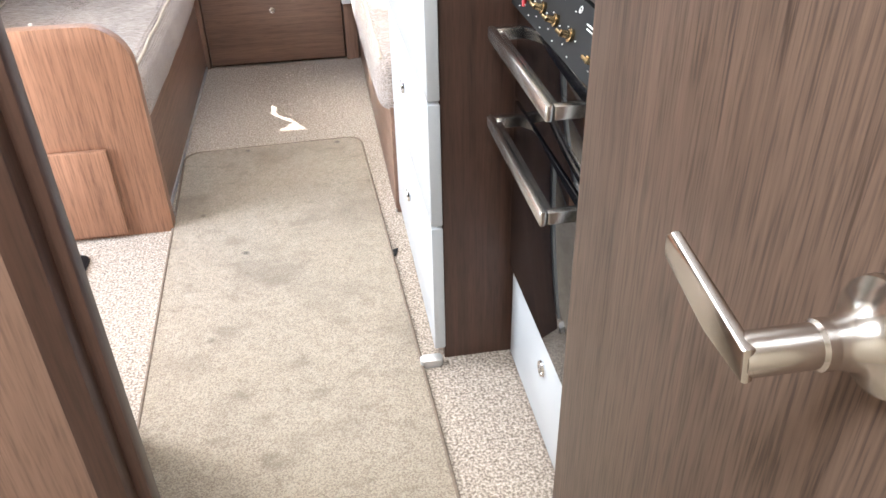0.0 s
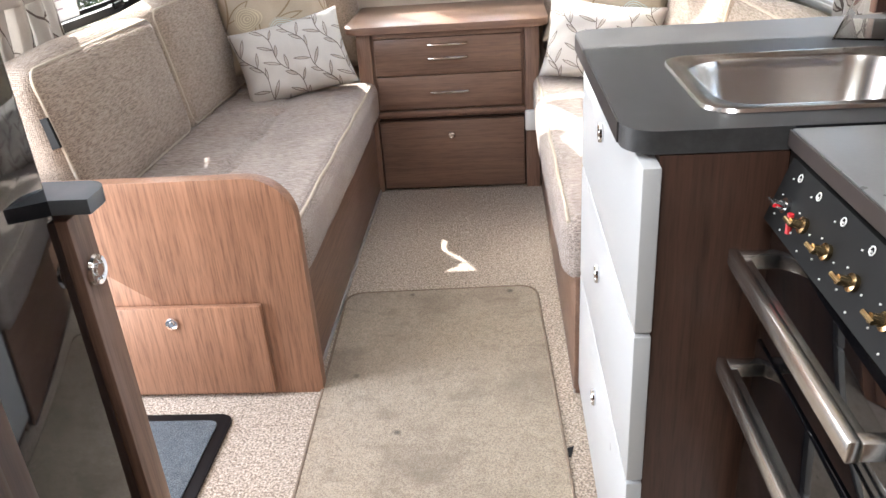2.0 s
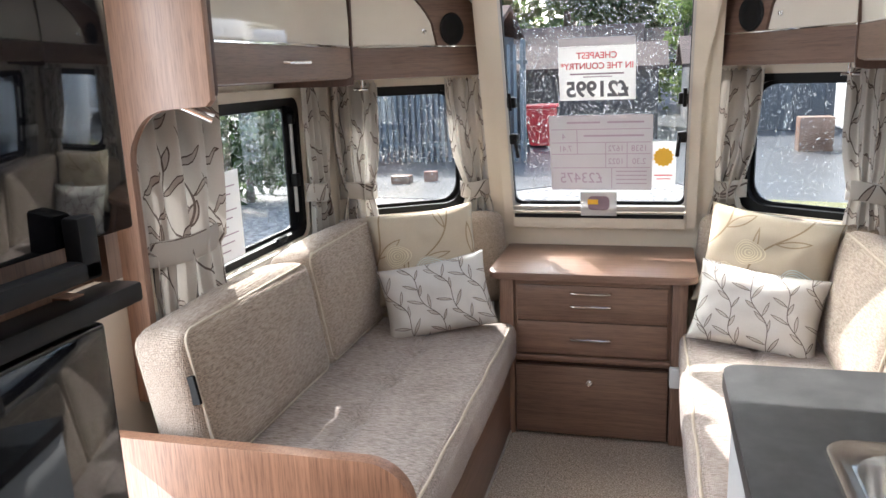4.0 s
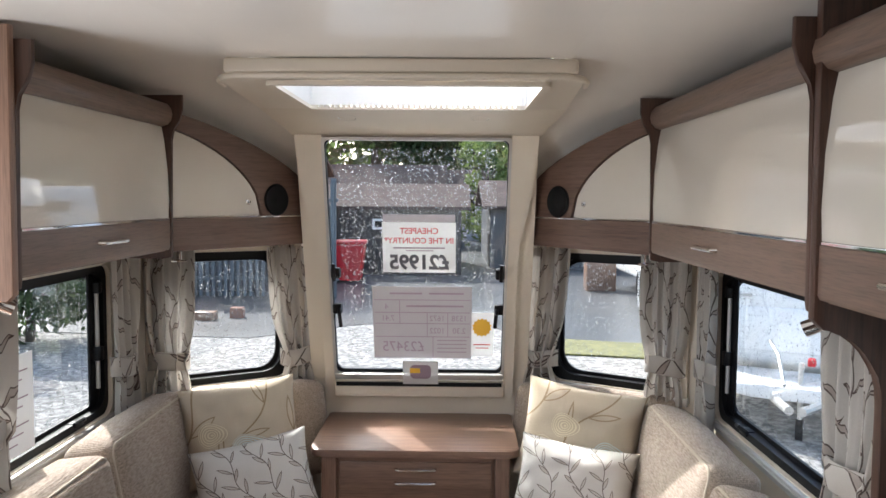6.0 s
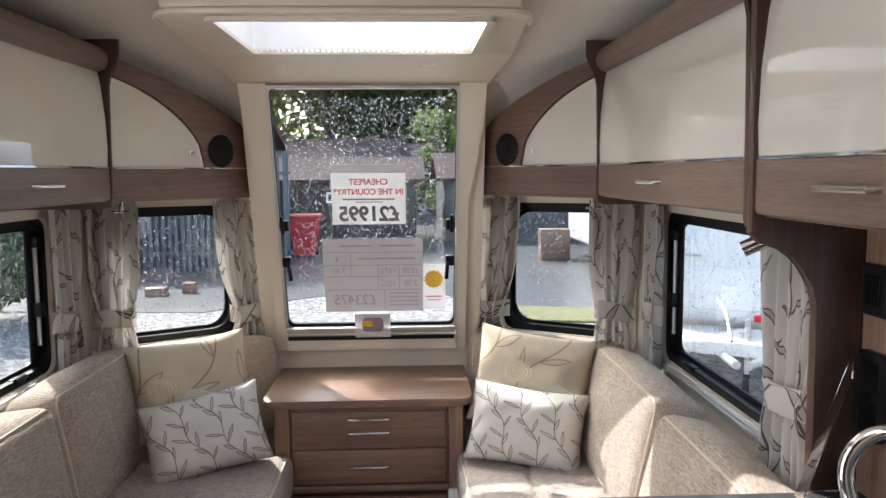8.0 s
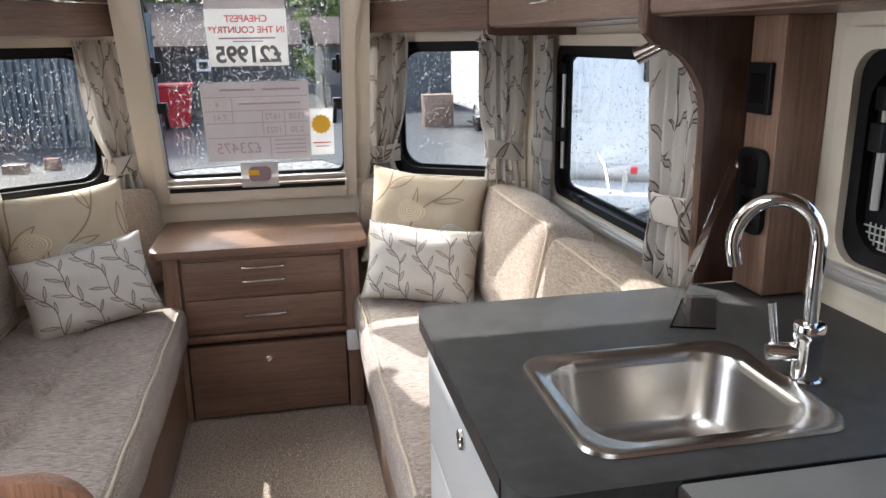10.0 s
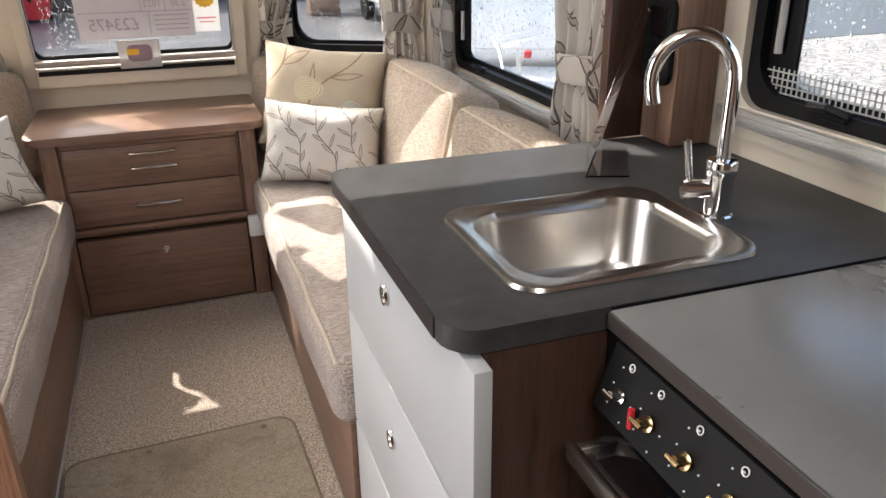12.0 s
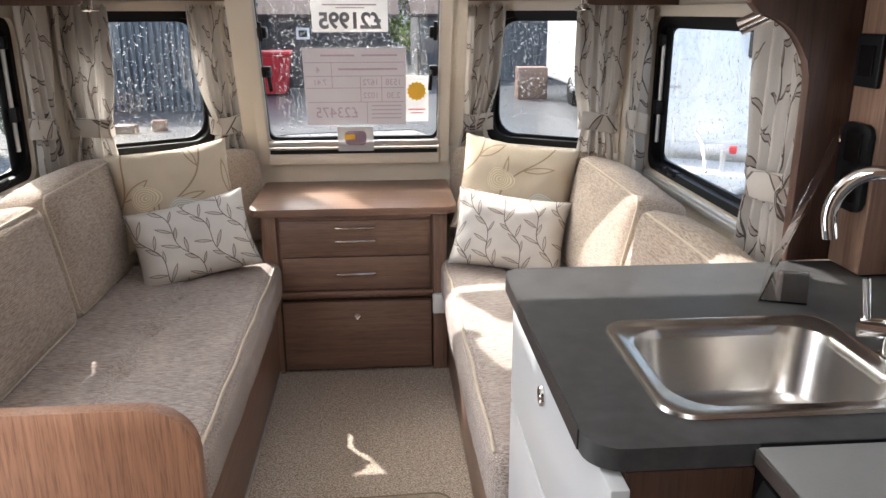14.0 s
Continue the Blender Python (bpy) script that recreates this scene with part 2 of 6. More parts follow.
ENAMEL = plain("matt black enamel", (0.008, 0.008, 0.008), 0.6, 0, 0.2)
# blue-grey base paints the sky's reflection onto the ledge top
LEDGE = plain("laminate with sky reflection in its colour", (0.13, 0.145, 0.16), 0.16, 0, 0.15, 14.0)
BLACKGLOSS = plain("black glass", (0.004, 0.004, 0.005), 0.03, 0, 0.1, 3.0, 0, 0.3)
RUBBER = plain("black window seal", (0.006, 0.006, 0.007), 0.5, 0, 0.2)
for m in (ENAMEL, RUBBER, BLACK):
    m.node_tree.nodes["Principled BSDF"].inputs["Specular IOR Level"].default_value = 0.2
WHITEP = plain("white plastic", (0.8, 0.79, 0.76), 0.35)
ALU = plain("grey aluminium window rail", (0.55, 0.54, 0.52), 0.35, 0.6)
PAPER = plain("white printed paper", (0.7, 0.7, 0.7), 0.7, 0, 0.02)
MAUVE = plain("mauve price card", (0.43, 0.41, 0.42), 0.7, 0, 0.03)
INKR = plain("red print", (0.66, 0.13, 0.15), 0.7)
INKG = plain("grey print", (0.16, 0.16, 0.18), 0.7)
INKP = plain("faded violet print", (0.3, 0.22, 0.27), 0.7)
YELLOW = plain("yellow print", (0.85, 0.5, 0.05), 0.7)
RED = plain("red plastic", (0.6, 0.02, 0.03), 0.35)


def translucent(m, amount):
    """Thin cloth or paper: lets a share of the light through."""
    nt = m.node_tree
    b = nt.nodes["Principled BSDF"]
    t = add(nt, "ShaderNodeBsdfTranslucent")
    if b.inputs["Base Color"].links:
        nt.links.new(b.inputs["Base Color"].links[0].from_socket, t.inputs[0])
    mx = add(nt, "ShaderNodeMixShader")
    mx.inputs[0].default_value = amount
    nt.links.new(b.outputs[0], mx.inputs[1])
    nt.links.new(t.outputs[0], mx.inputs[2])
    nt.links.new(mx.outputs[0], nt.nodes["Material Output"].inputs["Surface"])
    return m


CARPET = pile("beige twist carpet", (0.135, 0.102, 0.076), (0.345, 0.275, 0.21), (0.6, 0.505, 0.415), None, 180.0)
RUG = pile("worn fawn runner", (0.19, 0.148, 0.105), (0.3, 0.24, 0.172), (0.39, 0.323, 0.243), (0.155, 0.12, 0.082), 300.0, True)
BIND = plain("brown overlocked binding", (0.17, 0.125, 0.09), 0.95, 0, 0.35, 90.0, 0.3)
MATM = pile("blue-grey ribbed doormat", (0.02, 0.026, 0.032), (0.055, 0.068, 0.08), (0.13, 0.15, 0.165), None, 330.0)
FAB_SEAT = weave("taupe slub seat weave", (0.1, 0.07, 0.056), (0.33, 0.265, 0.225), (0.52, 0.45, 0.4), "x")
FAB_BACK = weave("beige slub back weave", (0.15, 0.105, 0.074), (0.35, 0.275, 0.215), (0.5, 0.415, 0.335), "y")
PIPE = plain("beige piping cord", (0.5, 0.43, 0.34), 0.9, 0, 0.1, 60.0, 0.2)
LEAFY = sprig("white cloth with taupe willow leaves", (0.6, 0.575, 0.53), (0.36, 0.29, 0.23), (0.07, 0.042, 0.032), 0.2, 3, 6, (), 0.6, 1.1, -24.0)
DRAPE = sprig("curtain cloth with brown willow leaves", (0.47, 0.44, 0.4), (0.17, 0.112, 0.086), (0.05, 0.03, 0.024), 0.29, 5, 5, (), 0.6, 1.05, 10.0)
GOLD = sprig("straw cloth with drawn leaves", (0.5, 0.42, 0.31), (0.58, 0.5, 0.36), (0.25, 0.17, 0.09), 0.42, 8, 3, ((0.6, 0.32, 0.075, (0.55, 0.66, 0.66)), (0.47, 0.4, 0.055, (0.7, 0.62, 0.42)), (1.45, 0.75, 0.07, (0.55, 0.66, 0.66)), (1.27, 0.84, 0.055, (0.7, 0.62, 0.42)), (1.2, 0.75, 0.045, (0.72, 0.64, 0.46))), 0.2, 1.2, 30.0)
for m in (PAPER, MAUVE, DRAPE):
    translucent(m, {DRAPE: 0.16, MAUVE: 0.36}.get(m, 0.36))
GLASS = glass("clear acrylic", False, (0.97, 0.975, 0.97))
RAINY = glass("tinted acrylic window", False, (0.86, 0.89, 0.88))
DROP = glass("rain drop", False, (1, 1, 1))
DROP.node_tree.nodes["Principled BSDF"].inputs["IOR"].default_value = 1.33


# ---- building helpers ----
def part(name, bm, material, parent=None, label="", smooth=None):
    """Link a bmesh as one mesh object, under a thing or a part."""
    me = bpy.data.meshes.new(name)
    bmesh.ops.recalc_face_normals(bm, faces=bm.faces)
    if smooth is not None:
        for e in bm.edges:
            if len(e.link_faces) == 2:
                e.smooth = e.calc_face_angle(0) < radians(smooth)
        for f in bm.faces:
            f.smooth = True
    bm.to_mesh(me)
    bm.free()
    me.materials.append(material)
    ob = new(name, me)
    if parent:
        ob.parent = parent
        root = parent
        while root.parent:
            root = root.parent
        if parent == root and root.type == "EMPTY":
            ob.matrix_parent_inverse = Matrix.Translation(root.location).inverted()
    if label:
        ob["label"] = label
    return ob


def thing(name, at, label, category, group="", kind=""):
    e = new(name)
    e.empty_display_size = 0.05
    e.location = at
    return tagged(e, label, category, group, kind)


def box(bm, x0, x1, y0, y1, z0, z1, bevel=0.0, seg=2):
    r = bmesh.ops.create_cube(bm, size=1.0, matrix=Matrix.Translation(((x0 + x1) / 2, (y0 + y1) / 2, (z0 + z1) / 2)) @ Matrix.Diagonal((x1 - x0, y1 - y0, z1 - z0, 1)))
    if bevel:
        es = {e for v in r["verts"] for e in v.link_edges}
        bmesh.ops.bevel(bm, geom=list(es), offset=bevel, segments=seg, profile=0.5, affect="EDGES", clamp_overlap=True)
    return r["verts"]


def boxed(*a, bevel=0.0, seg=2):
    bm = bmesh.new()
    box(bm, *a, bevel=bevel, seg=seg)
    return bm


def prism(bm, pts, axis, a, b, bevel=0.0, seg=2):
    """A flat outline pushed along an axis from a to b. pts are the two other coordinates, in axis order."""
    def put(p, d):
        q = list(p)
        q.insert("xyz".index(axis), d)
        return q
    lo, hi = [bm.verts.new(put(p, a)) for p in pts], [bm.verts.new(put(p, b)) for p in pts]
    n = len(pts)
    fs = [bm.faces.new(lo[::-1]), bm.faces.new(hi)]
    for i in range(n):
        fs.append(bm.faces.new((lo[i], lo[(i + 1) % n], hi[(i + 1) % n], hi[i])))
    if bevel:
        es = list(fs[0].edges) + list(fs[1].edges)
        bmesh.ops.bevel(bm, geom=es, offset=bevel, segments=seg, profile=0.5, affect="EDGES", clamp_overlap=True)


def ring(bm, outer, inner, axis, a, b):
    """A frame: the outline outer less the outline inner (same count), pushed along an axis."""
    def put(p, d):
        q = list(p)
        q.insert("xyz".index(axis), d)
        return q
    n = len(outer)
    v = [[bm.verts.new(put(p, d)) for p in loop] for loop, d in ((outer, a), (inner, a), (inner, b), (outer, b))]
    for k in range(4):
        for i in range(n):
            j = (i + 1) % n
            bm.faces.new((v[k][i], v[k][j], v[(k + 1) % 4][j], v[(k + 1) % 4][i]))


def rrect(x0, x1, y0, y1, r, n=5):
    """A rectangle with rounded corners, as points."""
    pts = []
    rs = r if isinstance(r, (list, tuple)) else (r,) * 4
    for (cx, cy, a), q in zip(((x1, y1, 0), (x0, y1, 90), (x0, y0, 180), (x1, y0, 270)), rs):
        ox, oy = (-1 if cx == x1 else 1) * q, (-1 if cy == y1 else 1) * q
        for i in range(n + 1):
            t = radians(a + 90 * i / n)
            pts.append((cx + ox + q * math.cos(t), cy + oy + q * math.sin(t)))
    return pts


def tube(bm, path, r, n=10, cap=True):
    """A round bar along a path of points; r may be a list."""
    path = [Vector(p) for p in path]
    rs = r if isinstance(r, (list, tuple)) else [r] * len(path)
    loops, up = [], None
    for i, p in enumerate(path):
        d = (path[min(i + 1, len(path) - 1)] - path[max(i - 1, 0)]).normalized()
        if up is None:
            up = d.orthogonal().normalized()
        up = (up - d * up.dot(d)).normalized()
        side = d.cross(up)
        loops.append([bm.verts.new(p + (up * math.cos(2 * math.pi * k / n) + side * math.sin(2 * math.pi * k / n)) * rs[i]) for k in range(n)])
    for a, b in zip(loops, loops[1:]):
        for k in range(n):
            bm.faces.new((a[k], a[(k + 1) % n], b[(k + 1) % n], b[k]))
    if cap:
        bm.faces.new(loops[0][::-1])
        bm.faces.new(loops[-1])


def lathe(bm, profile, at, axis=(0, 0, 1), n=24):
    """Turn (radius, height) pairs about an axis through at."""
    q = Vector((0, 0, 1)).rotation_difference(Vector(axis).normalized()).to_matrix()
    loops = []
    for r, h in profile:
        loops.append([bm.verts.new(Vector(at) + q @ Vector((max(r, 1e-4) * math.cos(2 * math.pi * k / n), max(r, 1e-4) * math.sin(2 * math.pi * k / n), h))) for k in range(n)])
    for a, b in zip(loops, loops[1:]):
        for k in range(n):
            bm.faces.new((a[k], a[(k + 1) % n], b[(k + 1) % n], b[k]))
    bm.faces.new(loops[0][::-1])
    bm.faces.new(loops[-1])


def wall(name, p0, p1, z0, z1, holes, thick, material, label, shape=None):
    """A wall from p0 to p1 in plan, its thickness to the right of that way; holes are (s0, s1, z0, z1)."""
    p0, p1 = Vector((*p0, 0)), Vector((*p1, 0))
    d = (p1 - p0).normalized()
    nrm = Vector((d.y, -d.x, 0))
    ln = (p1 - p0).length
    ss = sorted({0, ln, *[h[0] for h in holes], *[h[1] for h in holes]})
    zs = sorted({z0, z1, *[h[2] for h in holes], *[h[3] for h in holes]})
    bm = bmesh.new()
    solid = lambda i, j: 0 <= i < len(ss) - 1 and 0 <= j < len(zs) - 1 and not any(h[0] - 1e-6 < (ss[i] + ss[i + 1]) / 2 < h[1] and h[2] < (zs[j] + zs[j + 1]) / 2 < h[3] for h in holes)
    cache = {}
    def vert(i, k, j):
        if (i, k, j) not in cache:
            q = p0 + d * ss[i] + nrm * (thick * k)
            cache[i, k, j] = bm.verts.new((q.x, q.y, zs[j]))
        return cache[i, k, j]
    for i in range(len(ss) - 1):
        for j in range(len(zs) - 1):
            if not solid(i, j):
                continue
            for k in (0, 1):
                bm.faces.new([vert(i, k, j), vert(i + 1, k, j), vert(i + 1, k, j + 1), vert(i, k, j + 1)])
            if not solid(i - 1, j):
                bm.faces.new([vert(i, 0, j), vert(i, 1, j), vert(i, 1, j + 1), vert(i, 0, j + 1)])
            if not solid(i + 1, j):
                bm.faces.new([vert(i + 1, 0, j), vert(i + 1, 1, j), vert(i + 1, 1, j + 1), vert(i + 1, 0, j + 1)])
            if not solid(i, j - 1):
                bm.faces.new([vert(i, 0, j), vert(i, 1, j), vert(i + 1, 1, j), vert(i + 1, 0, j)])
            if not solid(i, j + 1):
                bm.faces.new([vert(i, 0, j + 1), vert(i, 1, j + 1), vert(i + 1, 1, j + 1), vert(i + 1, 0, j + 1)])
    if shape:
        shape(bm)
    return tagged(part(name, bm, material), label, "wall", kind="structure")


def soft_box(half, r, cuts=10, crown=0.0, rough=0.0, seed=0):
    """An upholstered block: rounded edges, domed faces, slight unevenness."""
    bm = bmesh.new()
    bmesh.ops.create_cube(bm, size=2.0)
    bmesh.ops.subdivide_edges(bm, edges=bm.edges[:], cuts=cuts, use_grid_fill=True)
    half = Vector(half)
    for v in bm.verts:
        p = Vector([math.copysign(1 - (1 - abs(c)) ** 1.6, c) for c in v.co])
        s = Vector([a * b for a, b in zip(p, half)])
        inner = Vector([max(-(h - r), min(h - r, c)) for c, h in zip(s, half)])
        dd = s - inner
        q = inner + (dd.normalized() * r if dd.length > 1e-6 else dd)
        for a in range(3):
            b, c = (a + 1) % 3, (a + 2) % 3
            if abs(abs(p[a]) - 1) < 1e-4:
                q[a] += math.copysign(crown * (1 - p[b] ** 2) * (1 - p[c] ** 2), p[a])
        if rough:
            q += Vector(noise.noise_vector(q * 7 + Vector((seed, 0, 0)))) * rough
        v.co = q
    return bm


def pillow(w, h, t, seed=0, n=22):
    """A scatter cushion standing in its xz plane, with drawn-out corners and UVs in metres."""
    bm = bmesh.new()
    uvl = bm.loops.layers.uv.new("UVMap")
    grid = {}
    for side in (1, -1):
        for i in range(n + 1):
            for j in range(n + 1):
                u, v = 2 * i / n - 1, 2 * j / n - 1
                rim = i in (0, n) or j in (0, n)
                if rim and side == -1:
                    grid[side, i, j] = grid[1, i, j]
                    continue
                x = w / 2 * u * (1 - 0.07 * (1 - v * v))
                z = h / 2 * v * (1 - 0.09 * (1 - u * u))
                d = t / 2 * max(0.0, (1 - u ** 4) * (1 - v ** 4)) ** 0.55
                k = noise.noise(Vector((u * 2.2 + seed, v * 2.2, side * 3))) * 0.016 + noise.noise(Vector((u * 7 + seed, v * 3, side))) * 0.008
                d = 0 if rim else max(0.004, d + k)
                grid[side, i, j] = bm.verts.new((x, -side * d, z))
        for i in range(n):
            for j in range(n):
                idx = [(i, j), (i + 1, j), (i + 1, j + 1), (i, j + 1)]
                f = bm.faces.new([grid[side, a, b] for a, b in (idx if side == 1 else idx[::-1])])
                for l, (a, b) in zip(f.loops, idx if side == 1 else idx[::-1]):
                    l[uvl].uv = (a / n * w + seed * 0.37, b / n * h + seed * 0.21)
    return bm


def drape(bm, p0, p1, z0, z1, folds, amp, tie=None, pinch=0.5, lean=0.0, n=64, m=36, seed=0, inward=None):
    """A gathered curtain between two plan points; tie is the height where it is drawn in, lean moves the tie along the run."""
    uvl = bm.loops.layers.uv.verify()
    p0, p1 = Vector((*p0, 0)), Vector((*p1, 0))
    run = p1 - p0
    d = run.normalized()
    nrm = Vector((-d.y, d.x, 0)) if inward is None else Vector((*inward, 0))
    g = []
    for j in range(m + 1):
        v = j / m
        z = z1 + (z0 - z1) * v
        width, off = 1.0, 0.0
        if tie:
            q = math.exp(-((z - tie) / (0.11 if z > tie else 0.07)) ** 2)
            below = 0.8 if z < tie else 1.0
            width = below * (1 - (1 - pinch) * q)
            fall = max(0.0, min(1.0, (z1 - z) / (z1 - tie)))
            off = lean * fall ** 1.5
        row = []
        for i in range(n + 1):
            u = i / n
            ph = folds * 2 * math.pi * (u + 0.04 * math.sin(5 * u + seed))
            a = amp * (0.75 + 0.35 * math.sin(3 * u + seed) + 0.25 * v) * (1.15 if width < 0.8 else 1)
            s = 0.5 + (u - 0.5) * width + off
            w = a * math.sin(ph + 0.6 * math.sin(3 * v + seed)) + 0.25 * a * math.sin(2.3 * ph + 2 * v)
            row.append(bm.verts.new(p0 + run * s + nrm * (w + amp) + Vector((0, 0, z + 0.006 * math.sin(4 * ph)))))
        g.append(row)
    wide = run.length * 1.9
    for j in range(m):
        for i in range(n):
            f = bm.faces.new((g[j][i], g[j][i + 1], g[j + 1][i + 1], g[j + 1][i]))
            for l, (a, b) in zip(f.loops, ((i, j), (i + 1, j), (i + 1, j + 1), (i, j + 1))):
                l[uvl].uv = (a / n * wide + seed, -(b / m) * (z1 - z0))

# ---- the shell of the caravan ----
XL, XR, CX = -1.27, 0.96, -0.155
FRONT = 4.12


def mirror(x):
    return 2 * CX - x


SLOPE = 0.33


def lean(bm):
    """Tip what belongs to the front window inwards: it slopes back towards the roof."""
    for v in bm.verts:
        v.co.y -= 0.04 + SLOPE * max(0.0, v.co.z - 0.83)
    return bm


LEAN = Matrix(((1, 0, 0, 0), (0, 1, -SLOPE, SLOPE * 0.83 - 0.04), (0, 0, 1, 0), (0, 0, 0, 1)))


tagged(part("floor", boxed(XL, XR, -0.7, FRONT, -0.05, 0.0), CARPET), "beige speckled twist-pile carpet over the caravan floor", "floor", kind="structure")
wall("wall_west", (XL, -0.7), (XL, 3.72), 0, 1.98, [(2.34, 2.9, 0.02, 1.78), (3.22, 4.24, 0.83, 1.37)], -0.035, WALL, "cream caravan side wall with window and entrance opening")
wall("wall_east", (XR, -0.7), (XR, 3.72), 0, 1.98, [(1.75, 2.70, 1.0, 1.37), (3.13, 4.26, 0.83, 1.37)], 0.035, WALL, "cream caravan side wall with two windows")
wall("wall_front", (-0.62, FRONT), (0.31, FRONT), 0, 1.9, [(0.10, 0.83, 0.83, 1.835)], -0.035, TRIM, "ivory front wall round the tall front window", lean)
wall("wall_northwest", (XL, 3.72), (-0.62, FRONT), 0, 1.98, [(0.10, 0.64, 0.85, 1.39)], -0.035, TRIM, "cream angled corner wall with a window")
wall("wall_northeast", (XR, 3.72), (0.31, FRONT), 0, 1.98, [(0.10, 0.64, 0.85, 1.39)], 0.035, TRIM, "cream angled corner wall with a window")
wall("wall_rear", (XL, -0.7), (XR, -0.7), 0, 1.98, [], 0.035, WALL, "plain cream rear wall of the washroom")

# ceiling: flat, falling in a curve to the front corners beside the hood
bm = bmesh.new()
PROFILE = [(-0.72, 1.985), (2.86, 1.985), (3.1, 1.98), (3.35, 1.965), (3.55, 1.94), (3.72, 1.89), (3.86, 1.81), (3.96, 1.7), (4.03, 1.56), (4.08, 1.4)]
for x0, x1, first, last in ((XL, -0.60, None, 10), (-0.60, 0.29, (-0.72, -0.17), 0), (-0.60, 0.29, (0.37, 0.98), 0), (-0.60, 0.29, (1.62, 2.86), 0), (0.29, XR, None, 10)):
    pts = [(y, 1.985) for y in first] if first else PROFILE[:last]
    prism(bm, pts + [(y, z + 0.03) for y, z in pts[::-1]], "x", x0, x1)
tagged(part("ceiling", bm, CEIL, smooth=30), "glossy ivory ceiling board curving down at the front", "ceiling", kind="structure")

bm = bmesh.new()
box(bm, -0.63, 0.32, 2.82, 2.866, 2.02, 2.045)
box(bm, -0.63, 0.32, 3.485, 3.8, 2.02, 2.045)
box(bm, -0.63, -0.545, 2.866, 3.485, 2.02, 2.045)
box(bm, 0.272, 0.32, 2.866, 3.485, 2.02, 2.045)
box(bm, -0.64, 0.33, 3.765, 3.795, 1.86, 2.02)
tagged(part("roof", bm, WHITEP), "white roof skin round the rooflight", "roof", kind="structure")

# hood: the moulded surround that carries the rooflight down into the front window
HOOD = [(2.85, 1.93), (2.866, 1.929), (2.882, 1.928), (3.45, 1.918), (3.56, 1.9), (3.66, 1.873), (3.745, 1.838)]
hood = thing("window_hood", (CX, 3.4, 1.93), "ivory moulded hood joining rooflight and front window", "window surround", kind="structure")
bm = bmesh.new()
HW = [0.44, 0.474, 0.49, 0.525, 0.515, 0.49, 0.462]


def strip(bm, rows, lift):
    """A slab over rows of (y, z, x0, x1)."""
    lo = [[bm.verts.new((x, y, z)) for x in (a, b)] for y, z, a, b in rows]
    hi = [[bm.verts.new((x, y, z + lift)) for x in (a, b)] for y, z, a, b in rows]
    for i in range(len(rows) - 1):
        bm.faces.new((lo[i][0], lo[i][1], lo[i + 1][1], lo[i + 1][0]))
        bm.faces.new((hi[i][0], hi[i + 1][0], hi[i + 1][1], hi[i][1]))
        for k in (0, 1):
            bm.faces.new((lo[i][k], lo[i + 1][k], hi[i + 1][k], hi[i][k]))
    for i in (0, -1):
        bm.faces.new((lo[i][0], hi[i][0], hi[i][1], lo[i][1]))


SX0, SX1 = -0.507, 0.234
strip(bm, [(y, z, CX - w, CX + w) for (y, z), w in zip(HOOD[:3], HW[:3])], 0.012)
strip(bm, [(y, z, CX - w, SX0) for (y, z), w in zip(HOOD[2:4], HW[2:4])], 0.012)
strip(bm, [(y, z, SX1, CX + w) for (y, z), w in zip(HOOD[2:4], HW[2:4])], 0.012)
strip(bm, [(y, z, CX - w, CX + w) for (y, z), w in zip(HOOD[3:], HW[3:])], 0.014)
part("hood_panel", bm, TRIM, hood, smooth=30)
for s in (-1, 1):
    bm = bmesh.new()
    edge = [(z, w) for z, w in ((1.85, 0.463), (1.78, 0.46), (1.65, 0.447), (1.55, 0.433), (1.47, 0.415), (1.42, 0.404), (1.2, 0.402), (0.83, 0.402), (0.766, 0.402))]
    face = [4.048 - SLOPE * max(0.0, z - 0.83) for z, w in edge]
    a = [bm.verts.new((CX + s * 0.36, y, z)) for y, (z, w) in zip(face, edge)]
    b = [bm.verts.new((CX + s * w, y, z)) for y, (z, w) in zip(face, edge)]
    c = [bm.verts.new((CX + s * w, FRONT - 0.003, z)) for z, w in edge]
    d = [bm.verts.new((CX + s * 0.36, y + 0.029, z)) for y, (z, w) in zip(face, edge)]
    for i in range(len(edge) - 1):
        for p, q in ((a, b), (b, c), (c, d), (d, a)):
            bm.faces.new((p[i], p[i + 1], q[i + 1], q[i]))
    for i in (0, -1):
        bm.faces.new((a[i], b[i], c[i], d[i]))
    part("hood_pillar", bm, TRIM, hood, smooth=25)
bm = bmesh.new()
box(bm, CX - 0.47, CX + 0.47, 2.846, 2.866, 1.9425, 1.983, 0.008, 3)
part("hood_collar", bm, TRIM, hood, smooth=30)
for s in (-1, 1):
    bm = bmesh.new()
    box(bm, CX + s * 0.455 - 0.012, CX + s * 0.455 + 0.012, 2.868, 3.5, 1.9425, 2.0, 0.004)
    part("collar_side", bm, TRIM, hood, smooth=30)
bm = bmesh.new()
half = [(0.512, 3.0, 1.933), (0.505, 2.93, 1.934), (0.488, 2.886, 1.935), (0.47, 2.866, 1.936), (0.44, 2.85, 1.936), (0.25, 2.846, 1.936)]
tube(bm, [(CX - w, y, z) for w, y, z in half] + [(CX + w, y, z) for w, y, z in half[::-1]], 0.008, 10)
part("hood_lip", bm, TRIM, hood, smooth=40)
bm = bmesh.new()
box(bm, CX - 0.36, CX + 0.36, 4.03, 4.076, 0.765, 0.83, 0.006)
part("window_sill", bm, TRIM, hood, smooth=30)
